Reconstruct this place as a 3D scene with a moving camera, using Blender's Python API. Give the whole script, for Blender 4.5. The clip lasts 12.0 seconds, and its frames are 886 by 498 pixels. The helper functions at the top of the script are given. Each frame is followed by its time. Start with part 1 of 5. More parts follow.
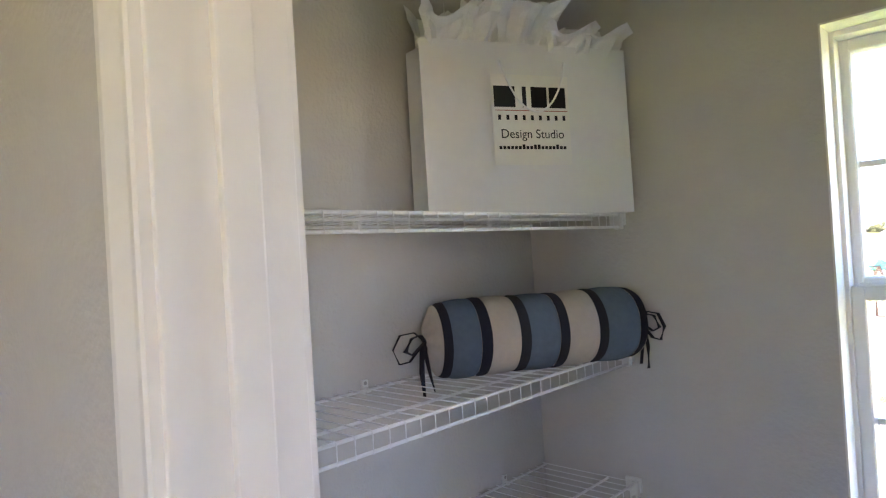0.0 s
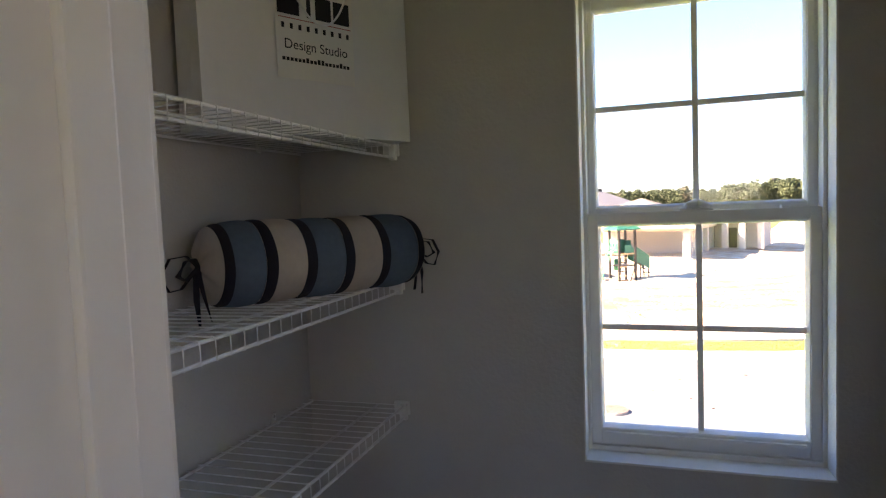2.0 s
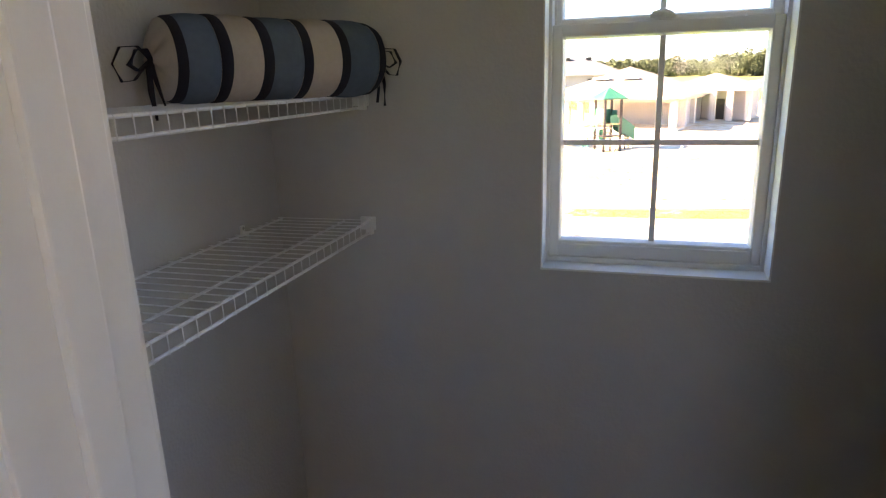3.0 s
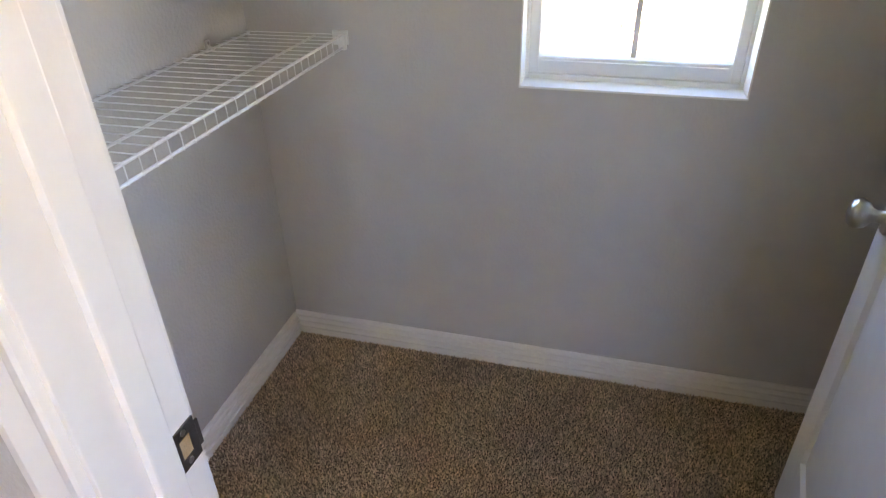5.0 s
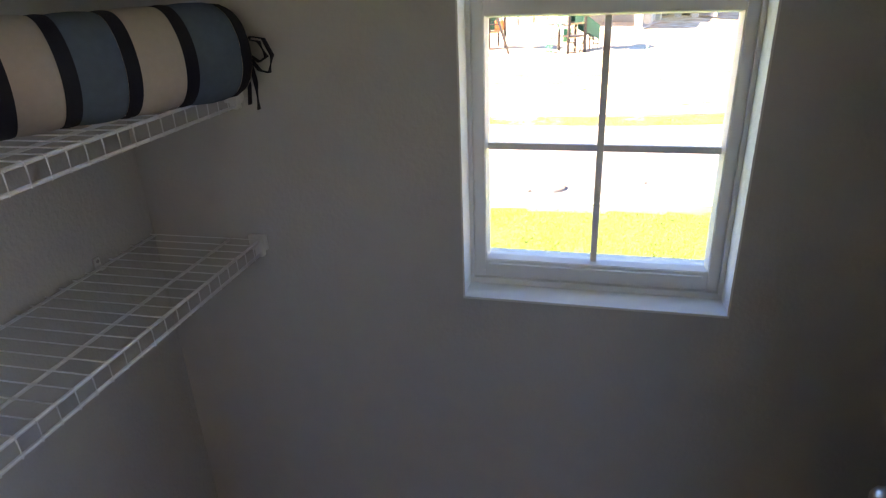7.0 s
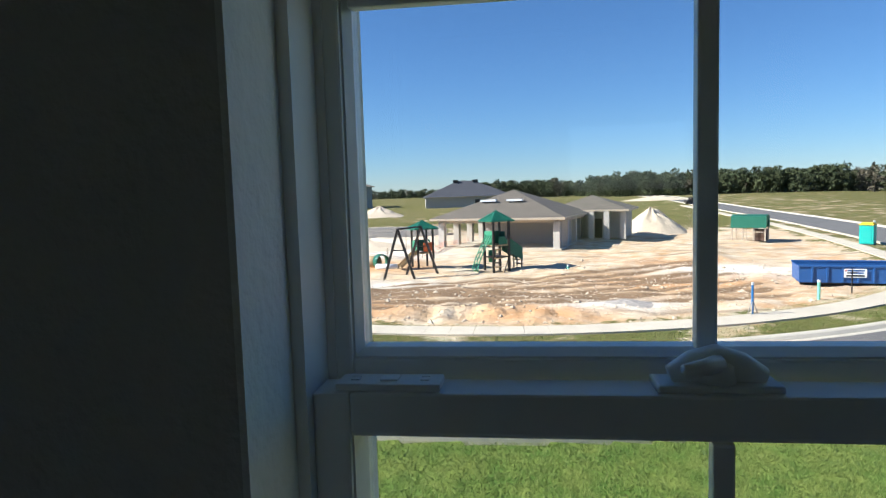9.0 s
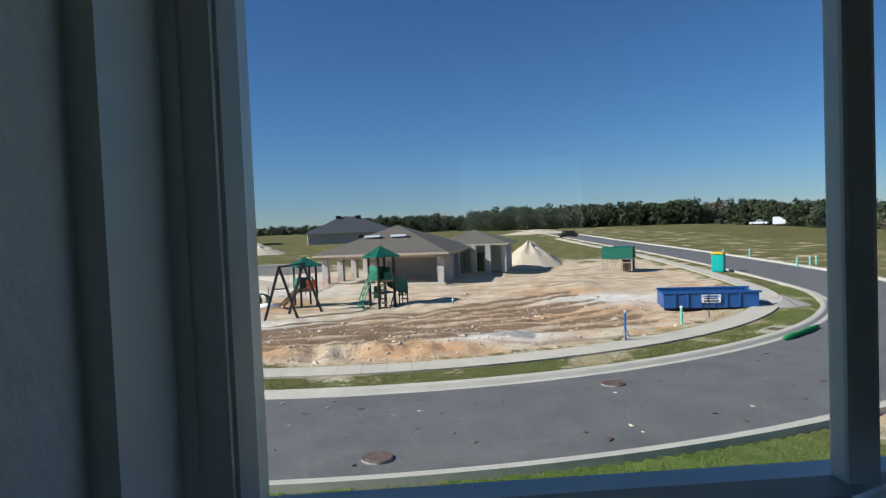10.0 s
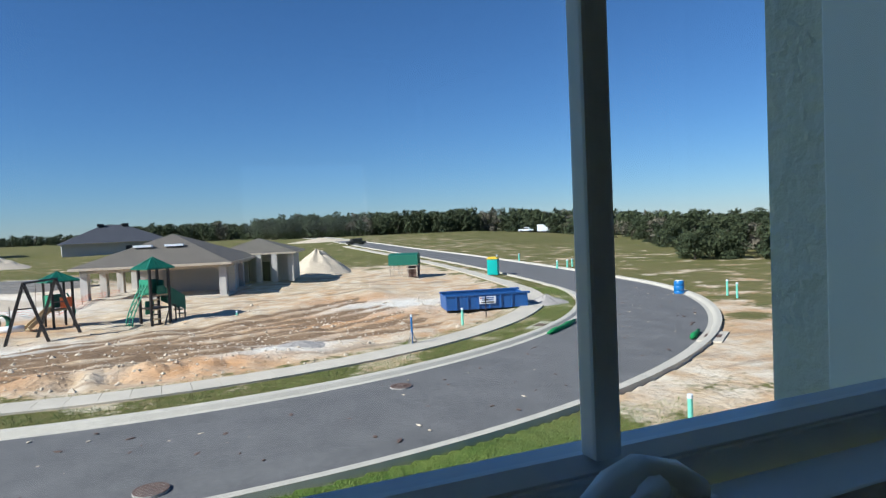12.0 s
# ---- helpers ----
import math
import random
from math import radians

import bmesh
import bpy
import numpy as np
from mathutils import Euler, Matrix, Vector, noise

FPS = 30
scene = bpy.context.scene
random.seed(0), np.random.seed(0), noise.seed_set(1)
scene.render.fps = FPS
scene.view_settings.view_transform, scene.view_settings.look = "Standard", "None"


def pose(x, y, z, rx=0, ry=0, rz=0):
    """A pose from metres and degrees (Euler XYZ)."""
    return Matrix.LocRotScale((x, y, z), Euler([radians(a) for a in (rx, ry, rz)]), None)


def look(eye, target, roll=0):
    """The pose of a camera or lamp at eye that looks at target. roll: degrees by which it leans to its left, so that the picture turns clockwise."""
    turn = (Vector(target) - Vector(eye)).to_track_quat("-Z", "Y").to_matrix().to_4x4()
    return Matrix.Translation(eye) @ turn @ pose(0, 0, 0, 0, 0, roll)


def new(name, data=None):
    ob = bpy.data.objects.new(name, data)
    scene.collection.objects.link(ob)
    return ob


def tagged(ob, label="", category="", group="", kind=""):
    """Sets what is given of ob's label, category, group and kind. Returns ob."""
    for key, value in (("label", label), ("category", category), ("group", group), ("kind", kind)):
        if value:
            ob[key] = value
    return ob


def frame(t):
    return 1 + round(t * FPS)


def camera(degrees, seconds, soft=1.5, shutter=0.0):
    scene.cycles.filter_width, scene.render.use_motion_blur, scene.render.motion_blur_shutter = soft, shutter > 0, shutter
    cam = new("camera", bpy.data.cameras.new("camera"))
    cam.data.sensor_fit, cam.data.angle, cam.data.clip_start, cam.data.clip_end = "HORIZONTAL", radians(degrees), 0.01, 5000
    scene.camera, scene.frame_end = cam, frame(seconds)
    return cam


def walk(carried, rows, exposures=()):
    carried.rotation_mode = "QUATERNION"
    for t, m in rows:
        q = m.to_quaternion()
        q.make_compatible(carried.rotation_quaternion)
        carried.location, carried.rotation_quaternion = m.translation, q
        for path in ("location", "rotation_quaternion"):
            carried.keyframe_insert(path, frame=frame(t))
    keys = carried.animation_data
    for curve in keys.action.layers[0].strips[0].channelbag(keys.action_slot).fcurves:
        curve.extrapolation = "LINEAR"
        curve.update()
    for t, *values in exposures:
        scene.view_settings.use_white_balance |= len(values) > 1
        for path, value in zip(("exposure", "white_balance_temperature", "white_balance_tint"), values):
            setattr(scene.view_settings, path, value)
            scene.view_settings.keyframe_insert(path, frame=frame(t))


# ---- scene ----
PATH = [
    (0, look((1.05, -1.464, 1.616), (-0.331, -0.017, 1.637), -3.4)),
    (0.5, look((1.011, -1.412, 1.605), (-0.104, 0.244, 1.725), -3.2)),
    (1, look((0.977, -1.403, 1.593), (0.085, 0.383, 1.716), -3.0)),
    (1.5, look((0.973, -1.442, 1.548), (0.198, 0.399, 1.654), -2.8)),
    (2, look((0.894, -1.507, 1.525), (0.273, 0.39, 1.401), -2.2)),
    (2.5, look((0.943, -1.546, 1.434), (0.32, 0.329, 1.124), -1.8)),
    (3, look((0.954, -1.541, 1.386), (0.388, 0.305, 0.862), -1.7)),
    (3.5, look((0.957, -1.55, 1.366), (0.443, 0.243, 0.644), -1.6)),
    (5.5, look((0.975, -1.541, 1.422), (0.522, 0.064, 0.317), -1.3)),
    (6, look((0.93, -1.481, 1.509), (0.508, 0.107, 0.368), -1.6)),
    (6.5, look((0.934, -1.392, 1.562), (0.515, 0.26, 0.516), -1.9)),
    (7, look((0.994, -1.171, 1.555), (0.547, 0.602, 0.745), -2.4)),
    (7.5, look((0.968, -0.956, 1.56), (0.581, 0.917, 0.975), -1.9)),
    (9.5, look((0.858, -0.169, 1.634), (0.744, 1.825, 1.529), -2.1)),
    (10, look((0.833, -0.111, 1.624), (0.955, 1.883, 1.552), -2.3)),
    (10.5, look((0.831, -0.078, 1.614), (1.185, 1.89, 1.545), -2.4)),
    (11, look((0.832, -0.073, 1.624), (1.347, 1.858, 1.552), -2.5)),
    (11.5, look((0.838, -0.078, 1.625), (1.488, 1.812, 1.552), -2.4)),
    (12, look((0.844, -0.099, 1.62), (1.613, 1.746, 1.545), -2.5)),
]
cam = camera(70.3, 12.0, soft=1.2)
walk(cam, PATH, exposures=[(0, 5.1, 7500, 32), (0.5, 4.6, 7600, 32), (1.5, 3.75, 7800, 32), (2.5, 3.6, 8400, 30), (3.5, 4.95, 9300, 30), (5.5, 5.75, 9400, 30), (6.0, 5.65, 9400, 30), (6.5, 5.4, 8900, 30), (7.0, 4.1, 8400, 30), (7.5, 3.05, 8200, 32), (9.3, 0.9, 5800, 10), (10.0, 0.4, 5750, 10), (11.0, 0.35, 5700, 10), (12.0, 0.65, 5600, 10)])

# ---- light ----
world = bpy.data.worlds.new("world")
scene.world = world
world.use_nodes = True
wn = world.node_tree.nodes
sky = wn.new("ShaderNodeTexSky")
sky.sky_type, sky.sun_disc = "NISHITA", False
SUN_EL, SUN_AZ = radians(37), math.atan2(-0.985, -0.17)
sky.sun_elevation, sky.sun_rotation = SUN_EL, SUN_AZ
sky.air_density, sky.dust_density, sky.ozone_density = 1.0, 0.0, 10.0
world.node_tree.links.new(sky.outputs[0], wn["Background"].inputs[0])
wn["Background"].inputs[1].default_value = 0.064
sun = new("sun", bpy.data.lights.new("sun", "SUN"))
sun.data.energy, sun.data.angle, sun.data.color = 4.9, radians(0.53), (1.0, 0.93, 0.83)
sun.matrix_world = look((0, 0, 30), (0.985 * math.cos(SUN_EL), 0.17 * math.cos(SUN_EL), 30 - math.sin(SUN_EL)))
# warm fill lamps added behind and beside the walker for the bedroom's unseen light
for eye, aim, wide, high, power in (((3.18, -2.75, 1.6), (0.2, -0.9, 1.35), 1.0, 1.1, 0.24), ((1.7, -4.18, 1.6), (1.1, -1.2, 1.3), 0.86, 0.96, 0.115)):
    bed = new("bedroom_fill_light", bpy.data.lights.new("bedroom_fill_light", "AREA"))
    bed.data.shape, bed.data.size, bed.data.size_y = "RECTANGLE", wide, high
    bed.data.energy, bed.data.color = power, (1.0, 0.78, 0.61)
    bed.matrix_world = look(eye, aim)


# ---- materials ----
def mat(name, col, rough=0.6, var=0.12, scale=8.0, bump=0.0, bscale=60.0, metal=0.0, col2=None, spec=0.5, world_pos=True, rnd=0.0, detail=4.0):
    """Paint, plaster, wood, metal: base colour varied at two scales, with fine relief."""
    m = bpy.data.materials.new(name)
    m.use_nodes = True
    n, l = m.node_tree.nodes, m.node_tree.links
    b = n["Principled BSDF"]
    b.inputs["Roughness"].default_value, b.inputs["Metallic"].default_value = rough, metal
    b.inputs["Specular IOR Level"].default_value = spec
    if world_pos:
        src = n.new("ShaderNodeNewGeometry").outputs["Position"]
    else:
        src = n.new("ShaderNodeTexCoord").outputs["Object"]
    t1, t2 = n.new("ShaderNodeTexNoise"), n.new("ShaderNodeTexNoise")
    for t, s in ((t1, scale), (t2, scale * 6.7)):
        t.inputs["Scale"].default_value, t.inputs["Detail"].default_value = s, detail
        l.new(src, t.inputs["Vector"])
    add = n.new("ShaderNodeMath")
    add.operation = "ADD"
    l.new(t1.outputs[0], add.inputs[0])
    l.new(t2.outputs[0], add.inputs[1])
    ramp = n.new("ShaderNodeMapRange")
    ramp.inputs["From Min"].default_value, ramp.inputs["From Max"].default_value = 0.65, 1.35
    l.new(add.outputs[0], ramp.inputs["Value"])
    mix = n.new("ShaderNodeMix")
    mix.data_type = "RGBA"
    c2 = col2 or tuple(min(1, c * (1 + var)) for c in col)
    c1 = col if col2 else tuple(c * (1 - var) for c in col)
    mix.inputs["A"].default_value, mix.inputs["B"].default_value = (*c1, 1), (*c2, 1)
    l.new(ramp.outputs[0], mix.inputs["Factor"])
    out = mix.outputs["Result"]
    if rnd:
        info, hsv = n.new("ShaderNodeObjectInfo"), n.new("ShaderNodeHueSaturation")
        mr = n.new("ShaderNodeMapRange")
        mr.inputs["To Min"].default_value, mr.inputs["To Max"].default_value = 1 - rnd, 1 + rnd
        l.new(info.outputs["Random"], mr.inputs["Value"])
        l.new(mr.outputs[0], hsv.inputs["Value"])
        l.new(out, hsv.inputs["Color"])
        out = hsv.outputs[0]
    l.new(out, b.inputs["Base Color"])
    if bump:
        t3, bp = n.new("ShaderNodeTexNoise"), n.new("ShaderNodeBump")
        t3.inputs["Scale"].default_value, t3.inputs["Detail"].default_value = bscale, 3
        bp.inputs["Strength"].default_value, bp.inputs["Distance"].default_value = 1.0, bump
        l.new(src, t3.inputs["Vector"])
        l.new(t3.outputs[0], bp.inputs["Height"])
        l.new(bp.outputs[0], b.inputs["Normal"])
    return m


WALL = mat("wall_paint", (0.57, 0.545, 0.52), 0.75, 0.03, 2.5, 0.0022, 95)
CEIL = mat("ceiling_paint", (0.78, 0.77, 0.75), 0.9, 0.03, 3, 0.004, 60)
TRIM = mat("trim_paint", (0.80, 0.77, 0.74), 0.38, 0.03, 4, 0.0004, 40)
VINYL = mat("white_vinyl", (0.80, 0.80, 0.79), 0.35, 0.03, 6, 0.0002, 80)
REVEAL = mat("reveal_paint", (0.80, 0.79, 0.76), 0.7, 0.04, 3, 0.0022, 95)
WIRE = mat("white_coated_wire", (0.82, 0.82, 0.82), 0.35, 0.03, 12)
PLAST = mat("white_plastic", (0.80, 0.80, 0.78), 0.4, 0.03, 20)
NICKEL = mat("satin_nickel", (0.50, 0.48, 0.45), 0.3, 0.06, 40, metal=1.0)
STRIKE = mat("dark_bronze_metal", (0.16, 0.15, 0.14), 0.42, 0.15, 60, metal=0.9)
CARPET = mat("carpet_base", (0.22, 0.165, 0.115), 1.0, 0.25, 9, 0.006, 300)
STUCCO = mat("stucco", (0.66, 0.65, 0.58), 0.9, 0.06, 3, 0.006, 70)
PAPER = mat("bag_paper", (0.80, 0.80, 0.80), 0.5, 0.02, 6, 0.0004, 30)
TISSUE = mat("tissue_paper", (0.84, 0.84, 0.85), 0.75, 0.04, 40, 0.0006, 90)
STICKER = mat("sticker_paper", (0.84, 0.83, 0.79), 0.35, 0.02, 20)
INK = mat("black_ink", (0.012, 0.012, 0.013), 0.4, 0.1, 30)
REDINK = mat("red_ink", (0.42, 0.05, 0.04), 0.4, 0.1, 30)
CORD = mat("white_cord", (0.82, 0.82, 0.82), 0.7, 0.05, 300, 0.0008, 900)
SLATE = mat("slate_blue_cloth", (0.095, 0.135, 0.185), 0.9, 0.1, 12, 0.0005, 1200)
BEIGE = mat("beige_cloth", (0.50, 0.43, 0.37), 0.9, 0.06, 12, 0.0005, 1200)
NAVY = mat("navy_cloth", (0.010, 0.011, 0.020), 0.85, 0.15, 20, 0.0005, 1000)
WOODH = mat("raw_wood_hole", (0.45, 0.30, 0.17), 0.8, 0.2, 80)
ASPH = mat("asphalt", (0.108, 0.103, 0.097), 0.88, 0.12, 0.9, 0.006, 70, col2=(0.178, 0.168, 0.156), detail=10.0)
CONC = mat("concrete", (0.56, 0.49, 0.385), 0.85, 0.12, 1.3, 0.003, 60, rnd=0.05)
KERB = mat("kerb_concrete", (0.54, 0.485, 0.39), 0.85, 0.14, 1.7, 0.003, 60, rnd=0.05)
IRON = mat("rusty_iron", (0.125, 0.075, 0.055), 0.8, 0.3, 9, 0.004, 70)
GREENP = mat("green_plastic", (0.012, 0.125, 0.075), 0.45, 0.12, 3)
GREENL = mat("light_green_plastic", (0.045, 0.27, 0.15), 0.45, 0.12, 3)
DARKST = mat("dark_brown_steel", (0.028, 0.022, 0.018), 0.5, 0.2, 4)
TAN = mat("tan_plastic", (0.42, 0.30, 0.16), 0.5, 0.12, 3)
BLOCK = mat("concrete_block", (0.40, 0.375, 0.345), 0.92, 0.12, 0.9, 0.006, 30)
BLOCKP = mat("pale_block", (0.52, 0.48, 0.43), 0.92, 0.12, 1.2, 0.004, 30)
SHINGLE = mat("brown_shingle", (0.135, 0.115, 0.092), 0.92, 0.2, 0.9, 0.02, 8)
SHINGLD = mat("dark_shingle", (0.058, 0.060, 0.072), 0.92, 0.3, 0.8, 0.02, 6)
FASCIA = mat("fascia_board", (0.46, 0.38, 0.29), 0.7, 0.1, 2)
GREYHS = mat("grey_house_paint", (0.22, 0.25, 0.26), 0.8, 0.08, 0.7)
# near-black: painted shade of house openings, and dark vehicle glass
SHADEGLS = mat("dark_shade_and_glass", (0.02, 0.019, 0.018), 0.8, 0.1, 2)
BLUESK = mat("blue_steel_paint", (0.022, 0.095, 0.29), 0.45, 0.2, 1.1, 0.002, 12)
TEAL = mat("teal_plastic", (0.02, 0.42, 0.36), 0.4, 0.1, 2)
YELLOW = mat("yellow_plastic", (0.75, 0.52, 0.03), 0.45, 0.1, 2)
BARREL = mat("blue_barrel_plastic", (0.02, 0.16, 0.42), 0.4, 0.1, 3)
MINT = mat("mint_pvc", (0.22, 0.62, 0.46), 0.45, 0.1, 3)
SILT = mat("green_mesh_sock", (0.015, 0.22, 0.06), 0.9, 0.3, 9, 0.02, 30)
WHITEP = mat("white_vehicle_paint", (0.78, 0.79, 0.80), 0.3, 0.04, 1)
TYRE = mat("black_rubber", (0.018, 0.018, 0.018), 0.85, 0.2, 8)
DIRTP = mat("pale_sand_pile", (0.60, 0.49, 0.36), 0.98, 0.14, 0.7, 0.09, 2.6)
GRAVEL = mat("grey_gravel", (0.38, 0.34, 0.30), 0.98, 0.2, 1.2, 0.06, 6)
ORANGE = mat("orange_mesh", (0.70, 0.16, 0.05), 0.8, 0.2, 3)
BARK = mat("bark", (0.10, 0.075, 0.055), 0.95, 0.3, 3, 0.02, 9)
GRASSB = mat("grass_blade", (0.095, 0.150, 0.026), 0.8, 0.3, 2.2, col2=(0.20, 0.23, 0.05))


def leaf_mat(name, a, b):
    m = mat(name, a, 0.9, 0.2, 0.25, 0.0, 20, col2=b)
    return m


LEAF = leaf_mat("far_foliage", (0.022, 0.038, 0.014), (0.075, 0.085, 0.032))
LEAFB = leaf_mat("dry_foliage", (0.075, 0.068, 0.045), (0.15, 0.125, 0.085))


def carpet_mat():
    """Cut-pile carpet: each tuft its own shade of brown."""
    m = mat("carpet_pile", (0.50, 0.375, 0.255), 1.0, 0.26, 4)
    n, l = m.node_tree.nodes, m.node_tree.links
    g, h, r = n.new("ShaderNodeNewGeometry"), n.new("ShaderNodeHueSaturation"), n.new("ShaderNodeMapRange")
    r.inputs["To Min"].default_value, r.inputs["To Max"].default_value = 0.55, 1.55
    l.new(g.outputs["Random Per Island"], r.inputs["Value"])
    l.new(r.outputs[0], h.inputs["Value"])
    b = n["Principled BSDF"]
    l.new(b.inputs["Base Color"].links[0].from_socket, h.inputs["Color"])
    l.new(h.outputs[0], b.inputs["Base Color"])
    return m


PILE = carpet_mat()


def glass_mat():
    m = bpy.data.materials.new("window_glass")
    m.use_nodes = True
    n, l = m.node_tree.nodes, m.node_tree.links
    n.remove(n["Principled BSDF"])
    tr, gl, mx = n.new("ShaderNodeBsdfTransparent"), n.new("ShaderNodeBsdfGlossy"), n.new("ShaderNodeMixShader")
    tr.inputs[0].default_value = (0.93, 0.95, 0.94, 1)
    gl.inputs["Roughness"].default_value = 0.02
    mx.inputs[0].default_value = 0.025
    l.new(tr.outputs[0], mx.inputs[1])
    l.new(gl.outputs[0], mx.inputs[2])
    l.new(mx.outputs[0], n["Material Output"].inputs[0])
    return m


GLASS = glass_mat()


def ground_mat():
    """Bare sand, with grass where the 'grass' attribute says so and lush lawn where 'lush' does; ragged borders."""
    m = bpy.data.materials.new("ground_soil")
    m.use_nodes = True
    n, l = m.node_tree.nodes, m.node_tree.links
    b = n["Principled BSDF"]
    b.inputs["Roughness"].default_value = 0.97
    b.inputs["Specular IOR Level"].default_value = 0.1
    pos = n.new("ShaderNodeNewGeometry").outputs["Position"]

    def tex(scale, detail=5.0, stretch=None):
        t = n.new("ShaderNodeTexNoise")
        t.inputs["Scale"].default_value, t.inputs["Detail"].default_value = scale, detail
        if stretch:
            mp = n.new("ShaderNodeMapping")
            mp.inputs["Rotation"].default_value, mp.inputs["Scale"].default_value = (0, 0, stretch[0]), stretch[1]
            l.new(pos, mp.inputs["Vector"])
            l.new(mp.outputs[0], t.inputs["Vector"])
        else:
            l.new(pos, t.inputs["Vector"])
        return t.outputs[0]

    def ramp(v, lo, hi):
        r = n.new("ShaderNodeMapRange")
        r.inputs["From Min"].default_value, r.inputs["From Max"].default_value = lo, hi
        l.new(v, r.inputs["Value"])
        return r.outputs[0]

    def mix(f, a, c):
        x = n.new("ShaderNodeMix")
        x.data_type = "RGBA"
        l.new(f, x.inputs["Factor"])
        for s, v in (("A", a), ("B", c)):
            if isinstance(v, tuple):
                x.inputs[s].default_value = (*v, 1)
            else:
                l.new(v, x.inputs[s])
        return x.outputs["Result"]

    def math_(op, a, c):
        x = n.new("ShaderNodeMath")
        x.operation = op
        for i, v in enumerate((a, c)):
            if isinstance(v, (int, float)):
                x.inputs[i].default_value = v
            else:
                l.new(v, x.inputs[i])
        return x.outputs[0]

    sand = mix(ramp(tex(0.12), 0.42, 0.62), (0.57, 0.42, 0.26), (0.52, 0.315, 0.16))
    sand = mix(ramp(tex(1.1), 0.38, 0.70), sand, (0.70, 0.60, 0.455))
    sand = mix(ramp(tex(0.33, 7.0, (0.35, (0.35, 2.6, 1))), 0.56, 0.66), sand, (0.33, 0.245, 0.165))
    def attr(nm):
        a = n.new("ShaderNodeAttribute")
        a.attribute_name = nm
        return a.outputs["Fac"]
    sand = mix(ramp(math_("MULTIPLY", attr("clay"), math_("ADD", tex(0.8, 7.0), 0.35)), 0.1, 0.8), sand, (0.56, 0.315, 0.15))
    sand = mix(ramp(math_("MULTIPLY", attr("pale"), math_("ADD", tex(1.3, 7.0), 0.4)), 0.1, 0.8), sand, (0.76, 0.70, 0.60))
    sand = mix(ramp(math_("MULTIPLY", attr("track"), math_("ADD", tex(1.6, 6.0), 0.3)), 0.05, 0.5), sand, (0.24, 0.155, 0.09))
    sand = mix(ramp(tex(9.0, 6.0), 0.56, 0.74), sand, (0.34, 0.26, 0.18))
    att = n.new("ShaderNodeAttribute")
    att.attribute_name = "grass"
    lush = n.new("ShaderNodeAttribute")
    lush.attribute_name = "lush"
    grass = mix(ramp(tex(0.09), 0.35, 0.65), (0.145, 0.136, 0.044), (0.20, 0.165, 0.068))
    grass = mix(ramp(tex(2.3), 0.4, 0.7), grass, (0.100, 0.106, 0.032))
    lawn = mix(ramp(tex(1.7), 0.35, 0.65), (0.085, 0.150, 0.028), (0.16, 0.20, 0.045))
    grass = mix(lush.outputs["Fac"], grass, lawn)
    f = math_("ADD", att.outputs["Fac"], math_("MULTIPLY", math_("SUBTRACT", tex(0.35, 8.0), 0.5), 1.5))
    f = math_("ADD", f, math_("MULTIPLY", math_("SUBTRACT", tex(4.0, 4.0), 0.5), 0.55))
    f = ramp(f, 0.44, 0.58)
    l.new(mix(f, sand, grass), b.inputs["Base Color"])
    bp = n.new("ShaderNodeBump")
    bp.inputs["Distance"].default_value = 0.16
    h = math_("ADD", math_("MULTIPLY", tex(0.9, 8.0), 1.0), math_("MULTIPLY", tex(0.33, 7.0, (0.35, (0.35, 2.6, 1))), 0.8))
    h = math_("ADD", h, math_("MULTIPLY", tex(5.0, 8.0), 0.42))
    l.new(h, bp.inputs["Height"])
    l.new(bp.outputs[0], b.inputs["Normal"])
    return m


SOIL = ground_mat()


# ---- building blocks ----
def part(name, bm, material, parent=None, label="", smooth=False):
    """Links a bmesh as one mesh object, under a thing or a part."""
    me = bpy.data.meshes.new(name)
    bm.normal_update()
    bm.to_mesh(me)
    bm.free()
    for mm in (material if isinstance(material, (list, tuple)) else [material]):
        me.materials.append(mm)
    if smooth:
        me.shade_smooth()
    ob = new(name, me)
    if parent is not None:
        ob.parent = parent
    if label:
        ob["label"] = label
    return ob


def thing(name, label, category, loc=(0, 0, 0), rz=0.0, group="", kind=""):
    e = new(name)
    e.empty_display_size = 0.1
    e.matrix_world = pose(*loc, 0, 0, rz)
    return tagged(e, label, category, group, kind)


def boxes(bm, *specs, bevel=0.0):
    """Adds boxes (x0, x1, y0, y1, z0, z1) to bm."""
    for x0, x1, y0, y1, z0, z1 in specs:
        made = bmesh.ops.create_cube(bm, size=1.0, matrix=Matrix.LocRotScale(((x0 + x1) / 2, (y0 + y1) / 2, (z0 + z1) / 2), None, (x1 - x0, y1 - y0, z1 - z0)))
        if bevel:
            es = list({e for v in made["verts"] for e in v.link_edges})
            bmesh.ops.bevel(bm, geom=es, offset=bevel, segments=2, affect="EDGES", profile=0.6)
    return bm


def box(*spec, bevel=0.0):
    return boxes(bmesh.new(), spec, bevel=bevel)


def rod(bm, a, b, r, seg=8, r2=None):
    a, b = Vector(a), Vector(b)
    d = b - a
    m = Matrix.Translation((a + b) / 2) @ d.to_track_quat("Z", "Y").to_matrix().to_4x4()
    bmesh.ops.create_cone(bm, cap_ends=True, segments=seg, radius1=r, radius2=r if r2 is None else r2, depth=d.length, matrix=m)
    return bm


